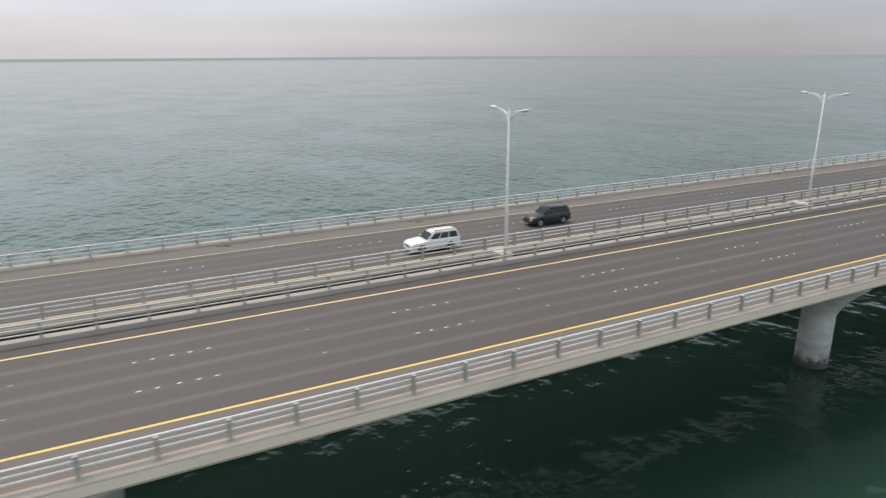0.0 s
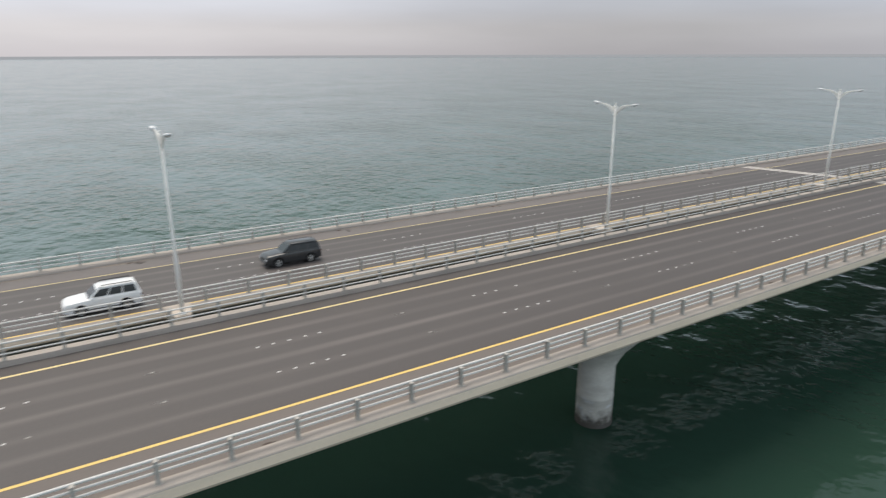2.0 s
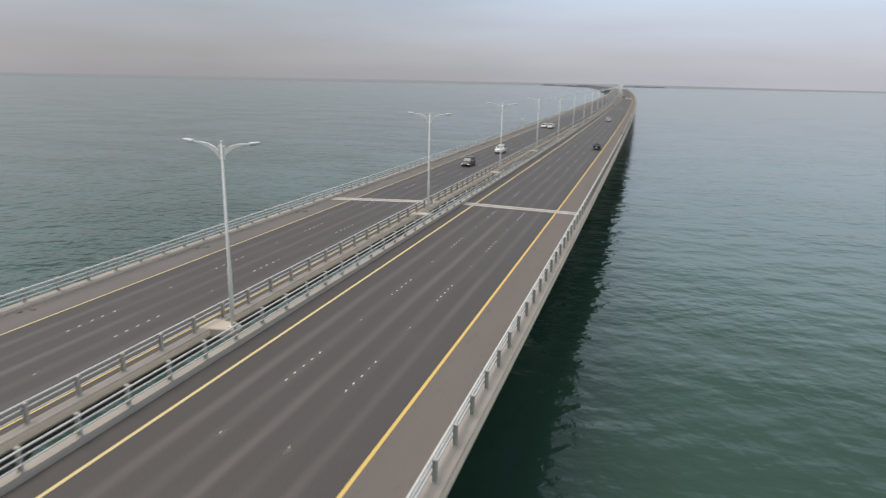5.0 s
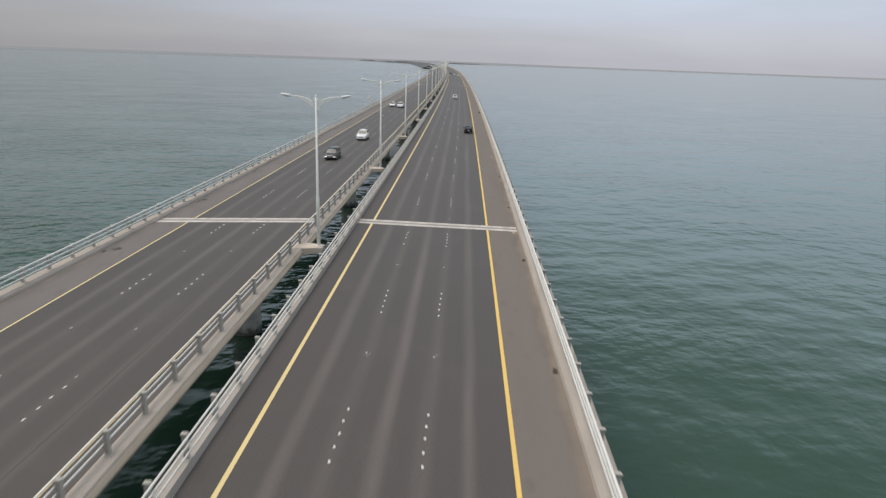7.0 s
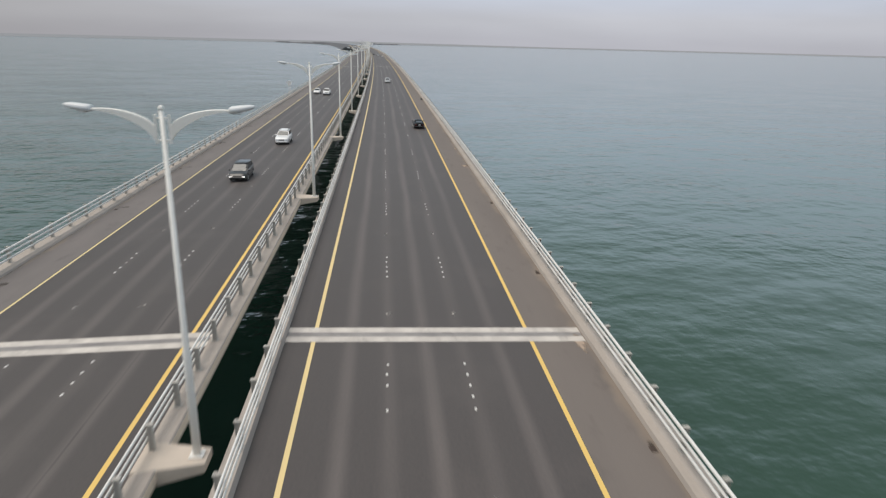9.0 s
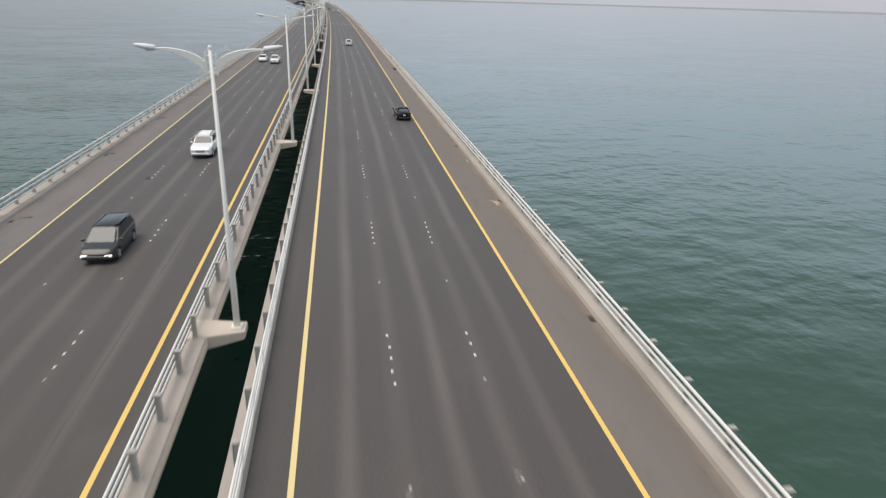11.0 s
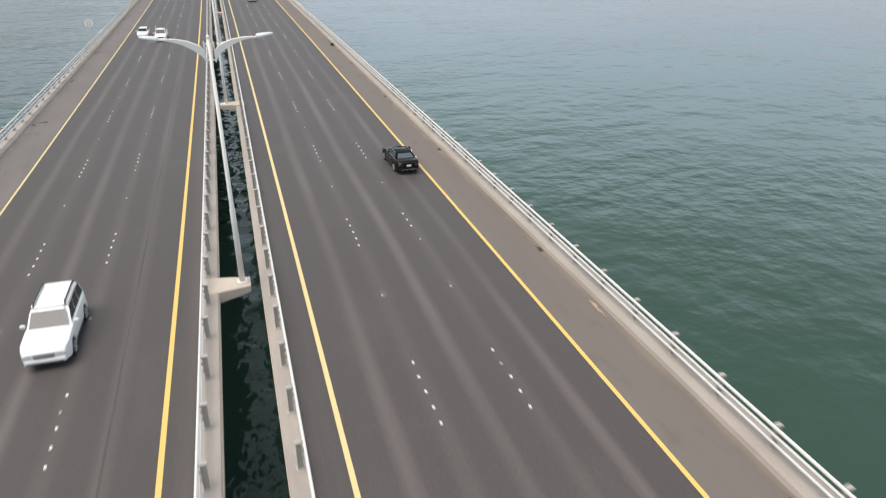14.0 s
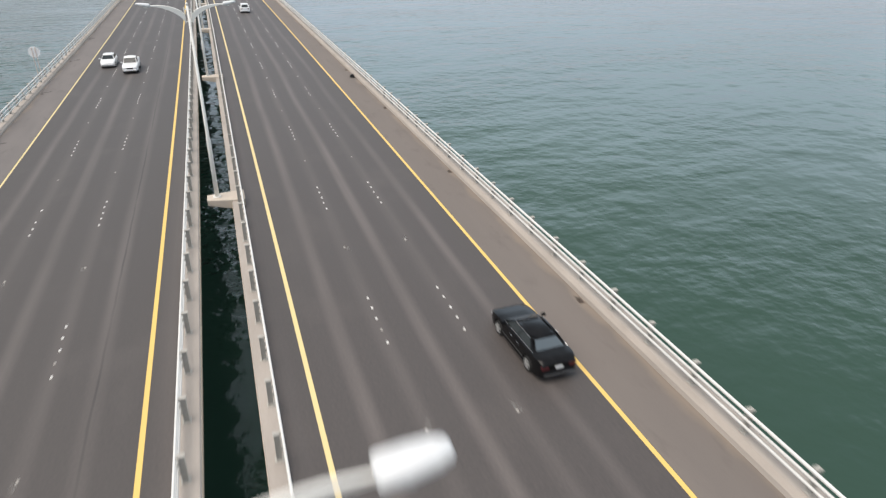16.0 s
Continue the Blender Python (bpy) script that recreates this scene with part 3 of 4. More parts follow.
def bracket_mesh(side):
    """A concrete corbel from the deck's edge out over the gap; side +1 reaches to the right."""
    bm = bmesh.new()
    rings = []
    for x, wide, low in ((-0.75, 0.9, -0.2), (0.0, 0.8, -0.18), (1.52, 0.48, 0.06), (1.58, 0.45, 0.12)):
        rings.append([bm.verts.new((side * x, y, z)) for y, z in ((-wide, low), (wide, low), (wide, 0.41), (wide - 0.05, 0.45), (-wide + 0.05, 0.45), (-wide, 0.41))])
    for p, q in zip(rings, rings[1:]):
        for k in range(6):
            bm.faces.new((p[k], p[(k + 1) % 6], q[(k + 1) % 6], q[k]))
    bm.faces.new(rings[0])
    bm.faces.new(rings[-1])
    bmesh.ops.recalc_face_normals(bm, faces=bm.faces)
    return bm


M_BRACKET = worn("bracket_concrete", (0.52, 0.45, 0.38), (0.42, 0.37, 0.32), 0.85, 0, 1.3, 18.0)
bracket_l = mesh_object("lamp_bracket", bracket_mesh(1), M_BRACKET)
tagged(bracket_l, "beige concrete corbel reaching over the gap under a lamp", "bracket", "lamp brackets")
bracket_r = mesh_object("lamp_bracket", bracket_mesh(-1), M_BRACKET)
tagged(bracket_r, "beige concrete corbel reaching over the gap under a lamp", "bracket", "lamp brackets")
lamp = street_lamp()
used = set()
for k in range(-5, 45):
    s = LAMP_GAP * k + {2: 0.19, 3: 0.67, 4: 0.95}.get(k, -0.19 if k > 4 else 0)
    m = stand(s, LAMP_X, 0.45)
    right = k >= 5
    b, e = (bracket_r, -13.0) if right else (bracket_l, -15.15)
    place = stand(s, e, 0.0)
    if not used:
        lamp.matrix_basis = m
        used.add("lamp")
    else:
        copy_thing(lamp, m)
    if b.name not in used:
        b.matrix_basis = place
        used.add(b.name)
    else:
        copy_thing(b, place)

# ---- lane studs ----
def stud_mesh(mat):
    bm = bmesh.new()
    made = box(bm, -0.05, 0.05, -0.09, 0.09, 0.0, 0.022)
    for v in made:
        if v.co.z > 0.01:
            v.co.x *= 0.7
            v.co.y *= 0.8
    me = bpy.data.meshes.new("lane_stud")
    bm.to_mesh(me)
    bm.free()
    me.materials.append(mat)
    return me


M_STUD_WORN = worn("worn_stud", (0.40, 0.38, 0.35), (0.22, 0.20, 0.18), 0.6, 0, 9.0, 40.0, 0.9)
STUD, STUD_WORN = stud_mesh(M_STUD), stud_mesh(M_STUD_WORN)


def studs(road, lines, base, far):
    """Five studs a metre apart, then one alone, over and over."""
    rest = bmesh.new()
    for off in lines:
        s = base
        while s < far:
            for d in (0, 0.985, 1.97, 2.955, 3.94, 9.89):
                if abs(s + d - JOINT) < 1.3 or rnd.random() < 0.02:
                    continue
                m = stand(s + d + rnd.uniform(-0.05, 0.05), off + rnd.uniform(-0.03, 0.03), 0.002, rnd.uniform(-6, 6))
                if -40 < s + d < 230:
                    shared("lane_stud", STUD_WORN if d > 5 or rnd.random() < 0.07 else STUD, road, m)
                else:
                    made = box(rest, -0.05, 0.05, -0.10, 0.10, 0, 0.02)
                    bmesh.ops.transform(rest, verts=made, matrix=m)
            s += 15.798
    ob = part("far_studs", rest, M_STUD, road)
    ob["kind"] = "stuff"


M_SMEAR = worn("old_glue", (0.30, 0.285, 0.27), (0.20, 0.19, 0.18), 0.9, 0, 5.0, 40.0)
gn, gl = M_SMEAR.node_tree.nodes, M_SMEAR.node_tree.links
g_uv = gn.new("ShaderNodeUVMap").outputs[0]
g_len = gn.new("ShaderNodeVectorMath")
g_len.operation = "LENGTH"
gl.new(g_uv, g_len.inputs[0])
g_where = gn.new("ShaderNodeNewGeometry").outputs["Position"]
g_rag = math_node(gn, gl, "ADD", g_len.outputs["Value"], span(gn, gl, noise_node(gn, gl, g_where, 5.0, 5), 0.3, 0.7, -0.45, 0.45))
gl.new(span(gn, gl, g_rag, 0.25, 0.85, 0.34, 0.0), gn["Principled BSDF"].inputs["Alpha"])


def smear_mesh():
    """A thin round film of old glue, where a stud was set anew."""
    bm = bmesh.new()
    uv = bm.loops.layers.uv.new("UVMap")
    ring = [(math.cos(2 * math.pi * k / 12), math.sin(2 * math.pi * k / 12)) for k in range(12)]
    f = bm.faces.new([bm.verts.new((0.26 * c, 0.5 * d, 0)) for c, d in ring])
    for loop, q in zip(f.loops, ring):
        loop[uv].uv = q
    me = bpy.data.meshes.new("glue_smear")
    bm.to_mesh(me)
    bm.free()
    me.materials.append(M_SMEAR)
    return me


SMEAR = smear_mesh()
for road, lines, first_s in ((road_r, (-3.71, -7.35), -28.75 + 9.89), (road_l, (-21.0, -24.85), 68.1 - 15.798 * 6 + 9.89)):
    for off in lines:
        for k in range(14):
            shared("glue_smear", SMEAR, road, stand(first_s + 15.798 * k + rnd.uniform(-0.3, 0.3), off + rnd.uniform(-0.12, 0.12), 0.0015, rnd.uniform(-12, 12)))["label"] = "pale smear of old stud glue"

studs(road_r, (-3.71, -7.35), -28.75 - 15.798 * 10, 520)
studs(road_l, (-21.0, -24.85), 68.1 - 15.798 * 16, 520)

# ---- cars ----
def paint(name, base, rough=0.25, coat=0.3):
    m, n, l, b = material(name, base, rough)
    b.inputs["Coat Weight"].default_value = coat
    b.inputs["Coat Roughness"].default_value = 0.06
    co = n.new("ShaderNodeTexCoord").outputs["Object"]
    dust = span(n, l, noise_node(n, l, co, 3.0, 4), 0.4, 0.75, 0, 0.35)
    l.new(mixed(n, l, dust, base, tuple(c * 0.85 + 0.012 for c in base)), b.inputs["Base Color"])
    return m


M_BLACK = paint("black_paint", (0.004, 0.004, 0.0045), 0.2, 0.04)
M_BLACK.node_tree.nodes["Principled BSDF"].inputs["Specular IOR Level"].default_value = 0.18
M_WHITE = paint("white_paint", (0.74, 0.745, 0.745), 0.3)
M_GREY = paint("dark_grey_paint", (0.022, 0.024, 0.026), 0.28)
M_GLASS, _, _, gb = material("tinted_glass", (0.03, 0.036, 0.038), 0.06)
gb.inputs["Specular IOR Level"].default_value = 0.3
# The pale blue base stands for a bright reflection on the rear window.
M_PALE_REAR, _, _, hb = material("reflection_toned_glass", (0.075, 0.095, 0.11), 0.07)
hb.inputs["Specular IOR Level"].default_value = 0.6
# Base lifted above the tinted glass: reflected sky is painted in.
M_SCREEN, _, _, sb = material("sky_toned_windscreen", (0.045, 0.054, 0.058), 0.07)
sb.inputs["Specular IOR Level"].default_value = 0.6
M_CHROME, _, _, _ = material("chrome", (0.72, 0.72, 0.72), 0.18, 1.0)
M_ALLOY = worn("alloy_rim", (0.62, 0.62, 0.61), (0.42, 0.42, 0.41), 0.35, 0.6, 6.0, 40.0)
M_TYRE = worn("tyre_rubber", (0.02, 0.02, 0.02), (0.035, 0.034, 0.033), 0.85, 0, 8.0, 50.0)
M_RED = paint("tail_lens", (0.075, 0.008, 0.010), 0.15)
M_CLEAR = paint("head_lens", (0.62, 0.63, 0.64), 0.1)
M_LIT, _, _, lb = material("lit_head_lens", (0.7, 0.7, 0.68), 0.1)
lb.inputs["Emission Color"].default_value = (1.0, 0.97, 0.9, 1)
lb.inputs["Emission Strength"].default_value = 1.6
M_GRILLE = worn("grey_grille", (0.30, 0.30, 0.30), (0.20, 0.20, 0.20), 0.4, 0.3, 6.0, 40.0)
M_PLATE = worn("plate_white", (0.75, 0.75, 0.74), (0.68, 0.68, 0.67), 0.5, 0, 8.0, 60.0)
M_TRIM = worn("black_trim", (0.02, 0.02, 0.021), (0.03, 0.03, 0.03), 0.6, 0, 6.0, 40.0)


def between(points, y):
    for (a, b), (c, d) in zip(points, points[1:]):
        if y <= c:
            f = 0 if c == a else max(0, (y - a) / (c - a))
            return b + (d - b) * f
    return points[-1][1]


def sharpened(ob, degrees=38):
    ob.data.shade_smooth()
    ob.data.set_sharp_from_angle(angle=radians(degrees))
    return ob


def shell(spec):
    """The lower body, from stations along its length, with wheel arches."""
    half_l, half_w, r = spec["length"] / 2, spec["width"] / 2, spec["wheel"]
    axles = spec["axles"]
    ys = set(-half_l + spec["length"] * i / 30 for i in range(31))
    for y in axles:
        ys.update(y + (r + 0.05) * math.sin(a) for a in (math.pi * k / 12 for k in range(-6, 7)))
    bm = bmesh.new()
    rings = []
    for y in sorted(ys):
        e = abs(y) / half_l
        w = half_w * (1 - 0.16 * max(0, (e - 0.72) / 0.28) ** 2)
        zb = spec["sill"] + 0.10 * max(0, (e - 0.9) / 0.1)
        for a in axles:
            d = abs(y - a)
            if d < r + 0.05:
                zb = max(zb, r + math.sqrt(max(0.0, (r + 0.05) ** 2 - d * d)))
        zt = between(spec["top"], y)
        zt -= 0.10 * max(0, (e - 0.94) / 0.06)
        zm = max(0.56, zb + 0.06)
        half = [(w * 0.84, zb), (w * 0.975, zb + 0.03), (w, zm), (w * 0.99, max(zm + 0.02, zt - 0.14)), (w * 0.955, zt - 0.04), (w * 0.86, zt), (w * 0.45, zt + 0.02)]
        rings.append([bm.verts.new((x, y, z)) for x, z in half] + [bm.verts.new((-x, y, z)) for x, z in half[::-1]])
    n = len(rings[0])
    for a, b in zip(rings, rings[1:]):
        for k in range(n):
            bm.faces.new((a[k], a[(k + 1) % n], b[(k + 1) % n], b[k]))
    bm.faces.new(rings[0])
    bm.faces.new(rings[-1])
    bmesh.ops.recalc_face_normals(bm, faces=bm.faces)
    return bm


def cabin_corners(spec):
    y0, y1, y2, y3 = spec["cabin"]            # rear foot, rear roof, front roof, front foot
    wb, wr = spec["width"] * 0.455, spec["width"] * spec["tumble"]
    zb0, zb1, zr = between(spec["top"], y0) - 0.02, between(spec["top"], y3) - 0.02, spec["roof"]
    base = [Vector((-wb, y0, zb0)), Vector((wb, y0, zb0)), Vector((wb, y3, zb1)), Vector((-wb, y3, zb1))]
    roof = [Vector((-wr, y1, zr)), Vector((wr, y1, zr)), Vector((wr, y2, zr)), Vector((-wr, y2, zr))]
    return base, roof


def cabin(spec):
    base, roof = cabin_corners(spec)
    bm = bmesh.new()
    a = [bm.verts.new(p) for p in base]
    b = [bm.verts.new(p) for p in roof]
    mid = sum(roof, Vector()) / 4
    c = [bm.verts.new(mid + Vector(((p.x - mid.x) * 0.82, (p.y - mid.y) * 0.86, 0.045))) for p in roof]
    for lo, hi in ((a, b), (b, c)):
        for k in range(4):
            bm.faces.new((lo[k], lo[(k + 1) % 4], hi[(k + 1) % 4], hi[k]))
    bm.faces.new(c)
    bm.faces.new(a[::-1])
    bmesh.ops.bevel(bm, geom=[e for e in bm.edges if max(v.co.z for v in e.verts) > spec["roof"] - 0.01], offset=0.13, segments=4, affect="EDGES")
    bmesh.ops.recalc_face_normals(bm, faces=bm.faces)
    return bm


def pane(p00, p10, p11, p01, u0, u1, v0, v1, lift=0.008, skew=(0, 0)):
    """A thin pane on the face with those corners, between u0..u1 and v0..v1."""
    def spot(u, v):
        return (p00 * (1 - u) + p10 * u) * (1 - v) + (p01 * (1 - u) + p11 * u) * v
    normal = (p10 - p00).cross(p01 - p00).normalized()
    quad = [spot(u0, v0), spot(u1, v0), spot(u1 + skew[1], v1), spot(u0 + skew[0], v1)]
    bm = bmesh.new()
    lo = [bm.verts.new(q - normal * 0.01) for q in quad]
    hi = [bm.verts.new(q + normal * lift) for q in quad]
    bm.faces.new(hi)
    bm.faces.new(lo[::-1])
    for k in range(4):
        bm.faces.new((lo[k], lo[(k + 1) % 4], hi[(k + 1) % 4], hi[k]))
    bmesh.ops.recalc_face_normals(bm, faces=bm.faces)
    return bm


def lathe(bm, outline, side, sides=24):
    """A round thing on the x axis from (x, radius) pairs."""
    rings = [[bm.verts.new((side * x, math.cos(a) * r, math.sin(a) * r)) for a in (2 * math.pi * k / sides for k in range(sides))] for x, r in outline]
    for a, b in zip(rings, rings[1:]):
        for k in range(sides):
            bm.faces.new((a[k], a[(k + 1) % sides], b[(k + 1) % sides], b[k]))
    bm.faces.new(rings[0])
    bm.faces.new(rings[-1])
    bmesh.ops.recalc_face_normals(bm, faces=bm.faces)


def add_wheel(car, x, y, r, rim_mat):
    side = 1 if x > 0 else -1
    bm = bmesh.new()
    lathe(bm, [(-0.20, r * 0.6), (-0.20, r * 0.93), (-0.16, r), (-0.03, r), (0.0, r * 0.94), (0.0, r * 0.68), (-0.03, r * 0.64)], side)
    wheel = sharpened(part("wheel", bm, M_TYRE, car, "black rubber tyre"))
    wheel.location = (x, y, r)
    bm = bmesh.new()
    lathe(bm, [(-0.06, r * 0.3), (-0.06, r * 0.66), (0.0, r * 0.68), (0.004, r * 0.62), (-0.035, r * 0.58), (-0.035, r * 0.16), (0.0, r * 0.14), (0.0, r * 0.02)], side)
    for k in range(5):
        made = box(bm, -0.04, 0.0, -r * 0.09, r * 0.09, r * 0.1, r * 0.62)
        bmesh.ops.transform(bm, verts=made, matrix=Matrix.Rotation(2 * math.pi * k / 5, 4, "X"))
        bmesh.ops.translate(bm, verts=made, vec=(0.02 * side + (0.02 if side < 0 else 0), 0, 0))
    part("rim", bm, rim_mat, wheel, "silver spoked rim")


def car(name, label, body, spec, windows=2, pale_rear=False, rim=None, bed=False, rack=False, chrome=False, screen=None, grille=None, lit=False):
    thing = tagged(new(name), label, "car", "cars on the bridge")
    hl, hw = spec["length"] / 2, spec["width"] / 2
    sharpened(part("body", shell(spec), body, thing))
    sharpened(part("cabin", cabin(spec), body, thing))
    b, r = cabin_corners(spec)
    part("rear_window", pane(b[0], b[1], r[1], r[0], 0.10, 0.90, 0.14, 0.76 if pale_rear else 0.85, skew=(0.03, -0.03)), M_PALE_REAR if pale_rear else M_GLASS, thing, "rear window with a pale reflection put into its colour" if pale_rear else "")
    part("windscreen", pane(b[2], b[3], r[3], r[2], 0.06, 0.94, 0.10, 0.86), screen or M_GLASS, thing, "windscreen with sky reflection put into its paler colour" if screen else "")
    edges = [0.06 + 0.88 * i / windows for i in range(windows + 1)]
    for p00, p10, p11, p01 in ((b[1], b[2], r[2], r[1]), (b[3], b[0], r[0], r[3])):
        for u0, u1 in zip(edges, edges[1:]):
            part("side_window", pane(p00, p10, p11, p01, u0 + 0.012, u1 - 0.012, 0.16, 0.85), M_GLASS, thing)
        if chrome:
            part("window_trim", pane(p00, p10, p11, p01, 0.04, 0.96, 0.905, 0.945, 0.012), M_CHROME, thing, "thin chrome strip over the windows")
            part("window_trim", pane(p00, p10, p11, p01, 0.03, 0.97, 0.10, 0.14, 0.012), M_CHROME, thing, "thin chrome strip under the windows")
    for y in spec["axles"]:
        for x in (hw - 0.005, -hw + 0.005):
            add_wheel(thing, x, y, spec["wheel"], rim or M_ALLOY)
    tail = between(spec["top"], -hl) - 0.10
    for side in (-1, 1):
        x0, x1 = sorted((side * hw * 0.50, side * hw * 0.86))
        bm = bmesh.new()
        box(bm, x0, x1, -hl - 0.012, -hl + 0.20, tail - 0.20, tail - 0.04, 0.02)
        part("tail_light", bm, M_RED, thing, "dark red tail light")
        front = between(spec["top"], hl) - 0.10
        bm = bmesh.new()
        box(bm, x0, x1, hl - 0.22, hl + 0.012, front - 0.17, front - 0.02, 0.02)
        part("headlight", bm, M_LIT if lit else M_CLEAR, thing, "lit headlight" if lit else "clear headlight")
        bm = bmesh.new()
        y = spec["cabin"][3] - 0.35
        x0, x1 = sorted((side * (hw - 0.02), side * (hw + 0.19)))
        box(bm, x0, x1, y - 0.06, y + 0.06, between(spec["top"], y) - 0.01, between(spec["top"], y) + 0.14, 0.03)
        part("mirror", bm, body, thing)
        for y in (spec["cabin"][1] + 0.55, spec["cabin"][3] - 1.05):
            bm = bmesh.new()
            x0, x1 = sorted((side * (hw - 0.01), side * (hw + 0.022)))
            box(bm, x0, x1, y - 0.09, y + 0.09, 0.76, 0.80, 0.008)
            part("door_handle", bm, M_CHROME if chrome else body, thing)
        bm = bmesh.new()
        x0, x1 = sorted((side * (hw - 0.02), side * (hw + 0.008)))
        box(bm, x0, x1, spec["axles"][0] + spec["wheel"] + 0.1, spec["axles"][1] - spec["wheel"] - 0.1, 0.40, 0.46, 0.006)
        part("side_strip", bm, M_TRIM, thing)
    for y0, y1, nm in ((-hl - 0.045, -hl + 0.25, "rear_bumper"), (hl - 0.25, hl + 0.045, "front_bumper")):
        bm = bmesh.new()
        box(bm, -hw * 0.83, hw * 0.83, y0, y1, 0.33, 0.56, 0.05)
        bumper = part(nm, bm, body, thing)
        bm = bmesh.new()
        yy = y0 if y0 < 0 else y1
        box(bm, -hw * 0.74, hw * 0.74, yy - 0.012, yy + 0.012, 0.38, 0.415, 0.004)
        part("bumper_strip", bm, M_CHROME if chrome else M_TRIM, bumper)
    bm = bmesh.new()
    box(bm, -0.17, 0.17, -hl - 0.026, -hl + 0.03, tail - 0.20, tail - 0.07, 0.005)
    part("plate", bm, M_PLATE, thing, "plain white plate")
    bm = bmesh.new()
    box(bm, -hw * 0.42, hw * 0.42, hl - 0.04, hl + 0.02, 0.58, front - 0.02, 0.02)
    part("grille", bm, grille or M_TRIM, thing)
    bm = bmesh.new()
    box(bm, -hw * 0.8, hw * 0.8, -hl * 0.9, hl * 0.9, 0.22, 0.40, 0.03)
    part("underbody", bm, M_TRIM, thing)
    if rack:
        for side in (-1, 1):
            bm = bmesh.new()
            x = side * spec["width"] * (spec["tumble"] - 0.06)
            y1, y2, z = spec["cabin"][1] + 0.2, spec["cabin"][2] - 0.15, spec["roof"]
            tube(bm, [Vector((x, y1, z - 0.02)), Vector((x, y1 + 0.1, z + 0.11)), Vector((x, y2 - 0.1, z + 0.11)), Vector((x, y2, z - 0.02))], (0.032,) * 4, 8)
            part("roof_rail", bm, M_TRIM, thing)
    if bed:
        y0, y1 = -hl + 0.06, spec["cabin"][0] - 0.04
        z = between(spec["top"], y0 + 0.3)
        for x0, x1, ya, yb in ((-hw * 0.95, -hw * 0.87, y0, y1), (hw * 0.87, hw * 0.95, y0, y1), (-hw * 0.87, hw * 0.87, y0, y0 + 0.06), (-hw * 0.87, hw * 0.87, y1 - 0.06, y1)):
            bm = bmesh.new()
            box(bm, x0, x1, ya, yb, z - 0.05, z + 0.42, 0.012)
            part("bed_wall", bm, body, thing)
        bm = bmesh.new()
        box(bm, -hw * 0.86, hw * 0.86, y0 + 0.06, y1 - 0.06, z + 0.0, z + 0.03)
        part("bed_floor", bm, M_TRIM, thing)
    return thing


SEDAN = dict(length=4.95, width=1.82, wheel=0.325, axles=(-1.43, 1.42), sill=0.20, roof=1.36, tumble=0.335,
             top=((-2.48, 0.93), (-2.2, 0.99), (-1.5, 1.0), (0.9, 0.95), (1.6, 0.88), (2.3, 0.76), (2.48, 0.70)), cabin=(-1.75, -1.05, 0.25, 1.15))
MPV = dict(length=4.9, width=1.88, wheel=0.34, axles=(-1.45, 1.45), sill=0.22, roof=1.66, tumble=0.375,
           top=((-2.45, 1.05), (-2.3, 1.08), (0.6, 1.02), (1.4, 0.98), (2.2, 0.86), (2.45, 0.72)), cabin=(-2.42, -2.05, 0.35, 1.5))
SUV = dict(length=4.85, width=1.92, wheel=0.38, axles=(-1.4, 1.42), sill=0.30, roof=1.78, tumble=0.385,
           top=((-2.42, 1.1), (-2.3, 1.16), (0.8, 1.14), (1.2, 1.12), (2.1, 1.03), (2.42, 0.92)), cabin=(-2.38, -2.15, 0.25, 1.0))
HATCH = dict(length=4.3, width=1.75, wheel=0.31, axles=(-1.25, 1.28), sill=0.20, roof=1.40, tumble=0.35,
             top=((-2.15, 0.95), (-2.0, 1.0), (0.7, 0.96), (1.2, 0.92), (1.95, 0.80), (2.15, 0.70)), cabin=(-1.9, -1.25, 0.2, 1.05))
PICKUP = dict(length=5.1, width=1.80, wheel=0.36, axles=(-1.5, 1.55), sill=0.32, roof=1.68, tumble=0.38,
              top=((-2.55, 0.78), (-0.75, 0.80), (-0.7, 1.05), (0.9, 1.05), (1.3, 1.03), (2.3, 0.96), (2.55, 0.86)), cabin=(-0.72, -0.5, 0.45, 1.1))

sedan = car("sedan_car", "glossy black four-door saloon with chrome window trim and silver rims", M_BLACK, SEDAN, 2, True, None, False, False, True)
sedan.matrix_basis = stand(174.4, -1.45, 0.004, 1.5)
mpv = car("people_carrier", "white people carrier with dark windows, driving in the middle lane", M_WHITE, MPV, 3)
mpv.matrix_basis = stand(300.0, -5.6, 0.004)
suv = car("off_road_car", "white boxy off-road car facing the other way on the far carriageway", M_WHITE, SUV, 3, rack=True, grille=M_GRILLE)
suv.matrix_basis = stand(-4.1, -19.55, 0.004, 180)
dark_suv = car("off_road_car", "dark grey off-road car on the oncoming carriageway", M_GREY, SUV, 3)
dark_suv.matrix_basis = stand(10.7, -23.0, 0.004, 180)
grey_car = car("estate_car", "dark grey car with lit headlights on the oncoming carriageway", M_GREY, MPV, 3, screen=M_SCREEN, lit=True)
grey_car.matrix_basis = stand(130.1, -22.95, 0.004, 180)
white_suv = car("estate_car", "white car with black roof rails on the oncoming carriageway", M_WHITE, SUV, 3, rack=True, screen=M_SCREEN, grille=M_GRILLE)
white_suv.matrix_basis = stand(155.6, -22.05, 0.004, 180)
hatch = car("hatchback_car", "small white car beside the yellow edge line", M_WHITE, HATCH, 2)
hatch.matrix_basis = stand(249.4, -25.9, 0.004, 180)
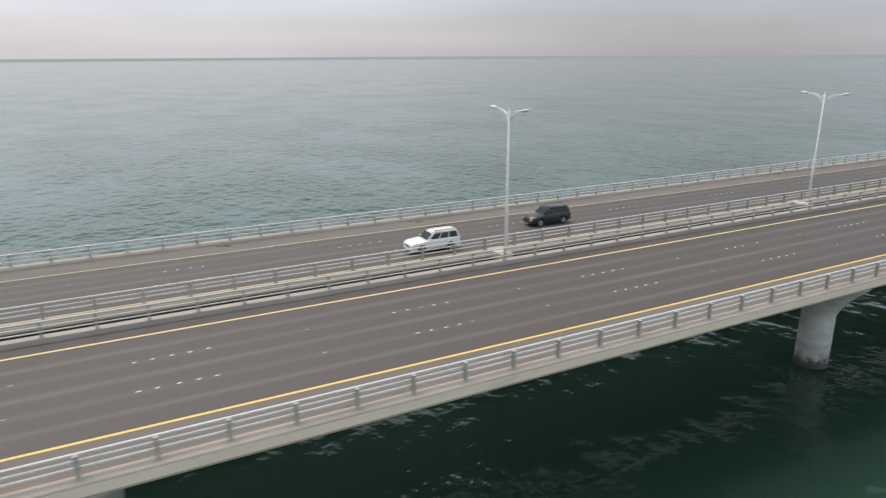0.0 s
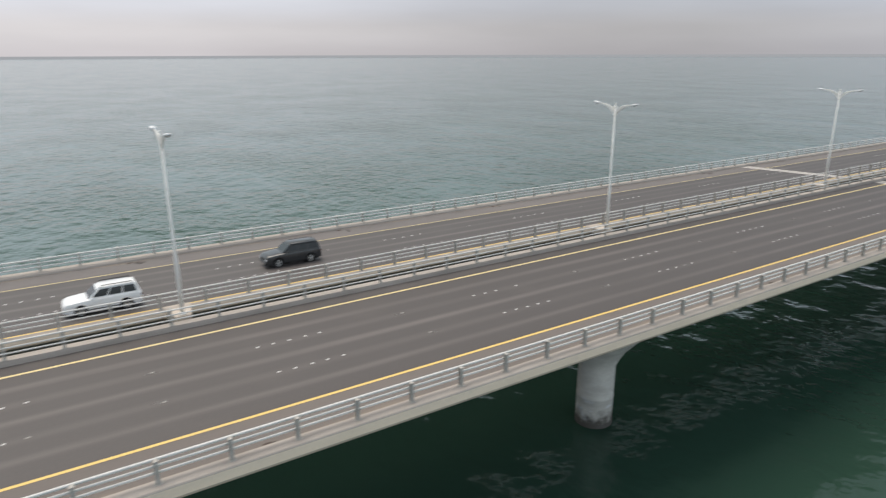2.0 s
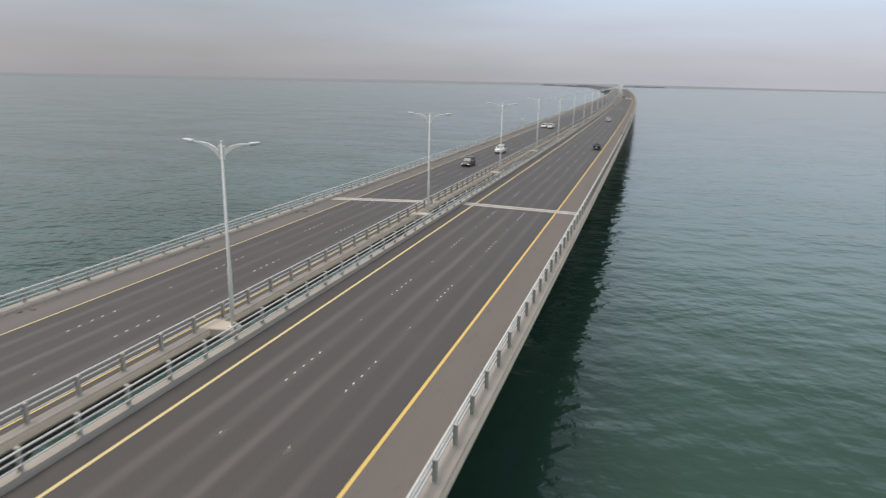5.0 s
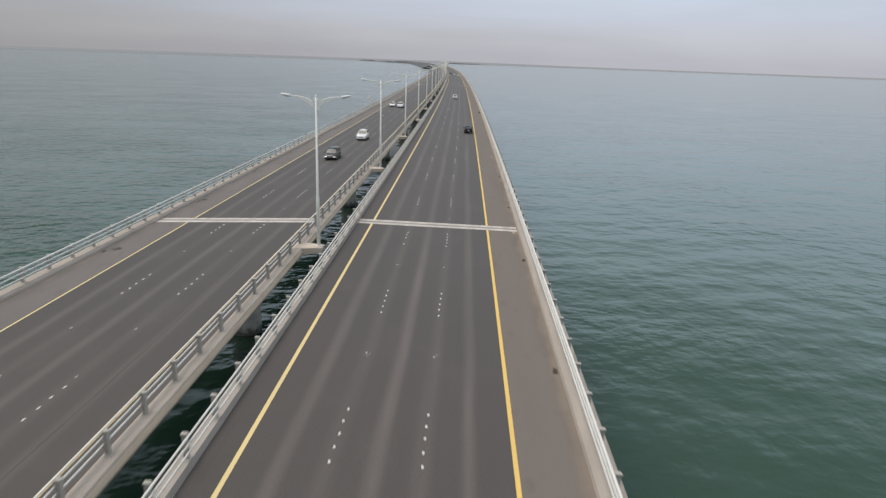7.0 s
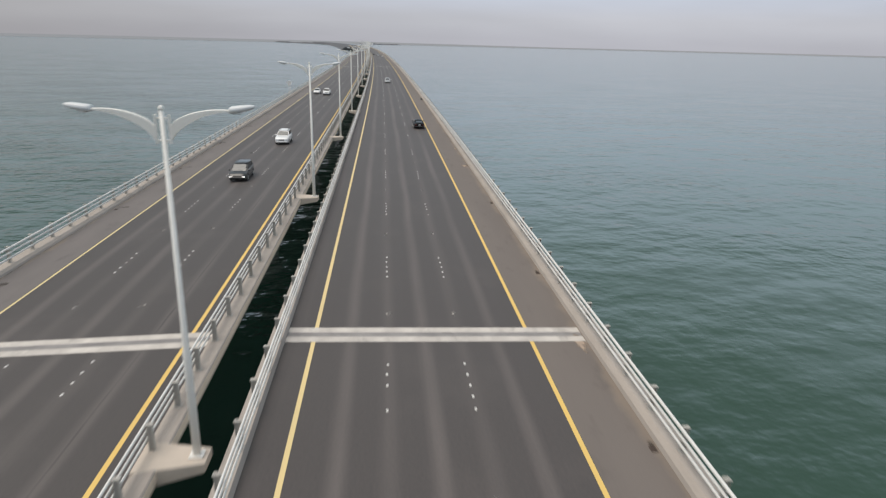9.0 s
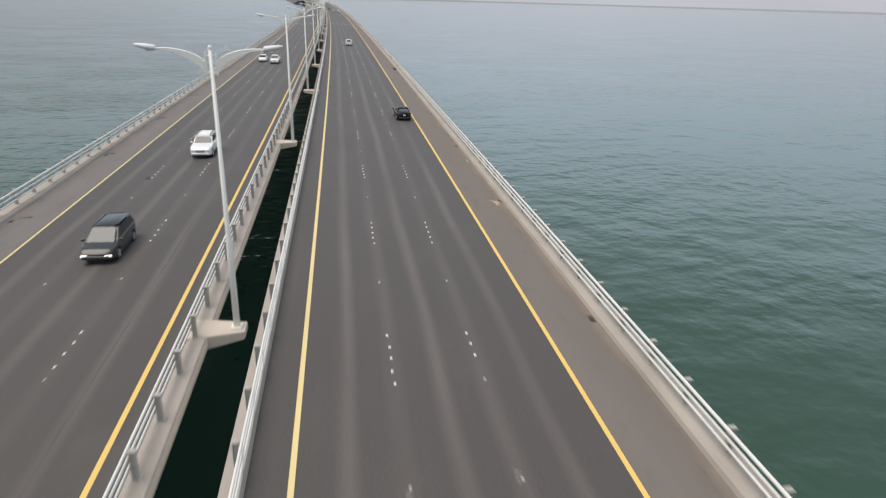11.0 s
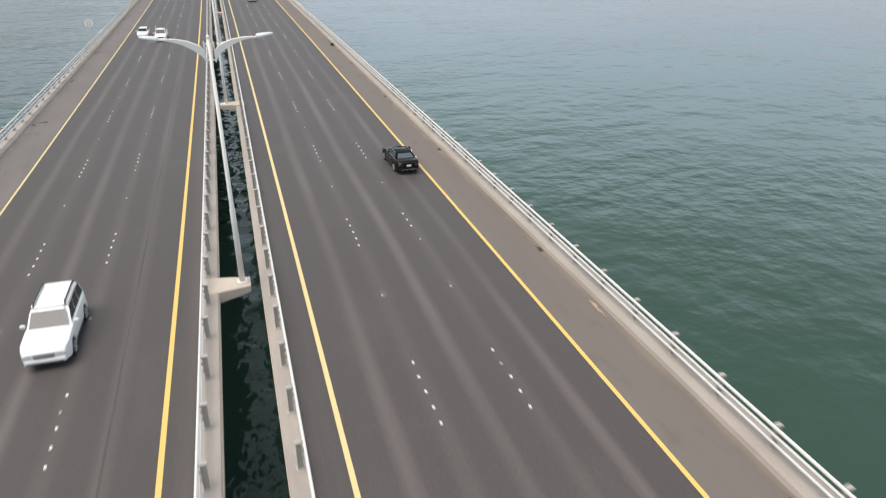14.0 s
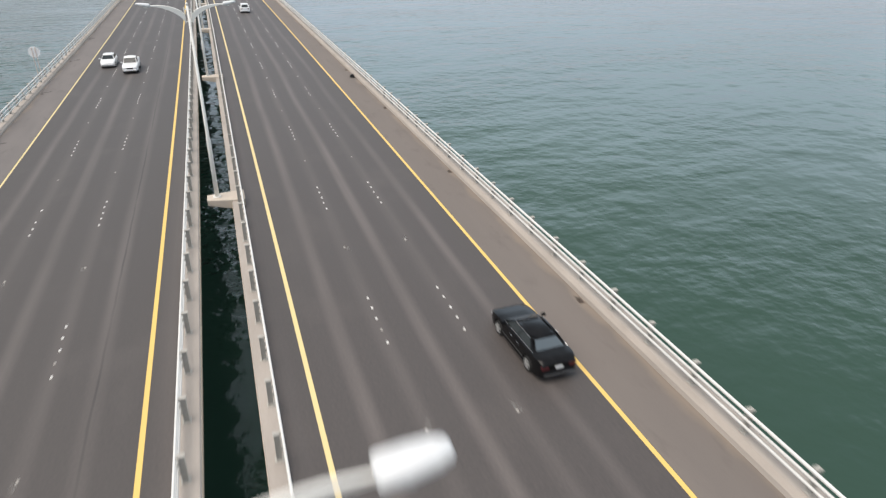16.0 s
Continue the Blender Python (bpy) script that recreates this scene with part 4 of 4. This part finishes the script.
pickup = car("pickup_truck", "white pickup truck with an open bed", M_WHITE, PICKUP, 1, bed=True)
pickup.matrix_basis = stand(244.6, -22.85, 0.004, 180)
for s, off, spec, mat, label in ((690, -2.2, HATCH, M_WHITE, "white car far along the bridge"), (715, -5.6, MPV, M_WHITE, "white car far along the bridge"), (760, -9.0, SEDAN, M_GREY, "dark car far along the bridge")):
    far_car = car("hatchback_car", label, mat, spec, 2)
    far_car.matrix_basis = stand(s, off, 0.004)

# ---- small things on the deck ----
def drain_mesh():
    bm = bmesh.new()
    for x0, x1, y0, y1 in ((-0.13, 0.13, -0.20, -0.17), (-0.13, 0.13, 0.17, 0.20), (-0.13, -0.10, -0.17, 0.17), (0.10, 0.13, -0.17, 0.17)):
        box(bm, x0, x1, y0, y1, -0.01, 0.012)
    for k in range(6):
        y = -0.14 + 0.056 * k
        box(bm, -0.10, 0.10, y - 0.011, y + 0.011, -0.01, 0.008)
    box(bm, -0.11, 0.11, -0.18, 0.18, -0.012, 0.003)
    me = bpy.data.meshes.new("drain_grate")
    bm.to_mesh(me)
    bm.free()
    me.materials.append(M_RUST)
    return me


DRAIN = drain_mesh()
for k in range(-4, 12):
    shared("drain_grate", DRAIN, road_r, stand(59.17 + 19.683 * k, 2.66, 0.004))["label"] = "rusty drain grate by the kerb"
    shared("drain_grate", DRAIN, road_l, stand(58.2 + 19.683 * k, -31.4, 0.004))["label"] = "rusty drain grate by the kerb"


def blot(name, label, s, off, rx, ry, mat, seed, height=0.006):
    """A thin uneven patch lying on the asphalt."""
    bm = bmesh.new()
    r = random.Random(seed)
    n = 26
    rim = []
    uv = bm.loops.layers.uv.new("UVMap")
    for k in range(n):
        a = 2 * math.pi * k / n
        w = 0.72 + 0.5 * noise.noise((math.cos(a) * 1.7 + seed, math.sin(a) * 1.7, 0.3)) + r.uniform(-0.07, 0.07)
        rim.append(bm.verts.new((math.cos(a) * rx * w, math.sin(a) * ry * w, 0.0)))
    hub = bm.verts.new((0, 0, 0.004))
    for k in range(n):
        f = bm.faces.new((rim[k], rim[(k + 1) % n], hub))
        for loop, q in zip(f.loops, (k, k + 1, None)):
            loop[uv].uv = (0, 0) if q is None else (math.cos(2 * math.pi * q / n), math.sin(2 * math.pi * q / n))
    ob = mesh_object(name, bm, mat)
    ob.matrix_basis = stand(s, off, height)
    return tagged(ob, label, "patch", kind="stuff")


M_SAND = worn("blown_sand", (0.40, 0.31, 0.24), (0.30, 0.24, 0.195), 0.95, 0, 1.5, 20.0)
sn, sl = M_SAND.node_tree.nodes, M_SAND.node_tree.links
s_uv = sn.new("ShaderNodeUVMap").outputs[0]
s_len = sn.new("ShaderNodeVectorMath")
s_len.operation = "LENGTH"
sl.new(s_uv, s_len.inputs[0])
s_co = sn.new("ShaderNodeTexCoord").outputs["Object"]
s_rag = math_node(sn, sl, "ADD", s_len.outputs["Value"], span(sn, sl, noise_node(sn, sl, s_co, 2.4, 5), 0.3, 0.7, -0.35, 0.35))
sl.new(span(sn, sl, s_rag, 0.45, 0.95, 0.95, 0.0), sn["Principled BSDF"].inputs["Alpha"])      # thins out to the rim
M_STAIN = worn("drain_stain", (0.06, 0.048, 0.04), (0.04, 0.034, 0.03), 0.9, 0, 1.5, 20.0)
tn, tl = M_STAIN.node_tree.nodes, M_STAIN.node_tree.links
t_len = tn.new("ShaderNodeVectorMath")
t_len.operation = "LENGTH"
tl.new(tn.new("ShaderNodeUVMap").outputs[0], t_len.inputs[0])
t_rag = math_node(tn, tl, "ADD", t_len.outputs["Value"], span(tn, tl, noise_node(tn, tl, tn.new("ShaderNodeTexCoord").outputs["Object"], 3.0, 6), 0.3, 0.7, -0.45, 0.45))
tl.new(span(tn, tl, t_rag, 0.2, 0.95, 0.62, 0.0), tn["Principled BSDF"].inputs["Alpha"])
for k in range(-4, 12):
    blot("drain_stain", "dark dirt stain washed across the shoulder to a drain", 58.9 + 19.683 * k, -30.75 + 0.25 * math.sin(k * 2.1), 1.15, 0.5 + 0.2 * math.sin(k * 1.3), M_STAIN, 40 + k)
    blot("drain_stain", "dark dirt stain round a drain by the kerb", 59.4 + 19.683 * k, 2.68, 0.2, 0.5, M_STAIN, 60 + k)
M_TAR = worn("tar_patch", (0.035, 0.033, 0.032), (0.055, 0.05, 0.048), 0.8, 0, 2.0, 20.0)
blot("sand_patch", "pale drift of blown sand beside a drain", 137.6, 2.35, 0.75, 1.35, M_SAND, 3)
blot("sand_patch", "pale drift of blown sand at the end of the expansion joint", 88.0, 2.45, 0.5, 1.3, M_SAND, 8)
blot("sand_patch", "pale drift of blown sand beside the kerb", 151.1, 2.6, 0.2, 1.6, M_SAND, 11)
blot("tar_patch", "dark tar patch in the asphalt", 146.9, -25.05, 0.35, 0.6, M_TAR, 5)

bm = bmesh.new()
for k in range(9):
    r = random.Random(20 + k)
    made = box(bm, -0.16, 0.16, -0.09, 0.09, -0.02, 0.05)
    bmesh.ops.transform(bm, verts=made, matrix=Matrix.Translation((r.uniform(-0.16, 0.16), r.uniform(-0.2, 0.2), 0.03 + 0.035 * k)) @ Euler((r.uniform(-0.6, 0.6), r.uniform(-0.5, 0.5), r.uniform(0, 3))).to_matrix().to_4x4())
scrap = sharpened(mesh_object("tyre_scrap", bm, M_DARK))
scrap.matrix_basis = stand(231.8, 2.45, 0.01)
tagged(scrap, "black crumpled tyre scrap lying by the kerb", "debris")

# ---- the round sign outside the seaward railing ----
sign = tagged(new("road_sign"), "round road sign seen from its grey back, on two posts", "road sign")
bm = bmesh.new()
made = bmesh.ops.create_cone(bm, cap_ends=True, segments=40, radius1=0.62, radius2=0.62, depth=0.03)["verts"]
bmesh.ops.transform(bm, verts=made, matrix=Matrix.Translation((0, 0, 3.25)) @ Matrix.Rotation(radians(90), 4, "X"))
part("disc", bm, M_SIGN, sign)
for x in (-0.18, 0.18):
    bm = bmesh.new()
    tube(bm, [Vector((x, -0.055, 0.0)), Vector((x, -0.055, 3.75))], (0.04, 0.04), 10)
    part("post", bm, M_SIGN_POST, sign, "weathered pinkish sign post")
bm = bmesh.new()
box(bm, -0.27, 0.27, -0.14, 0.03, 0.0, 0.03, 0.006)
part("foot_plate", bm, M_POST, sign)
sign.matrix_basis = stand(242.0, -32.56, 0.25)
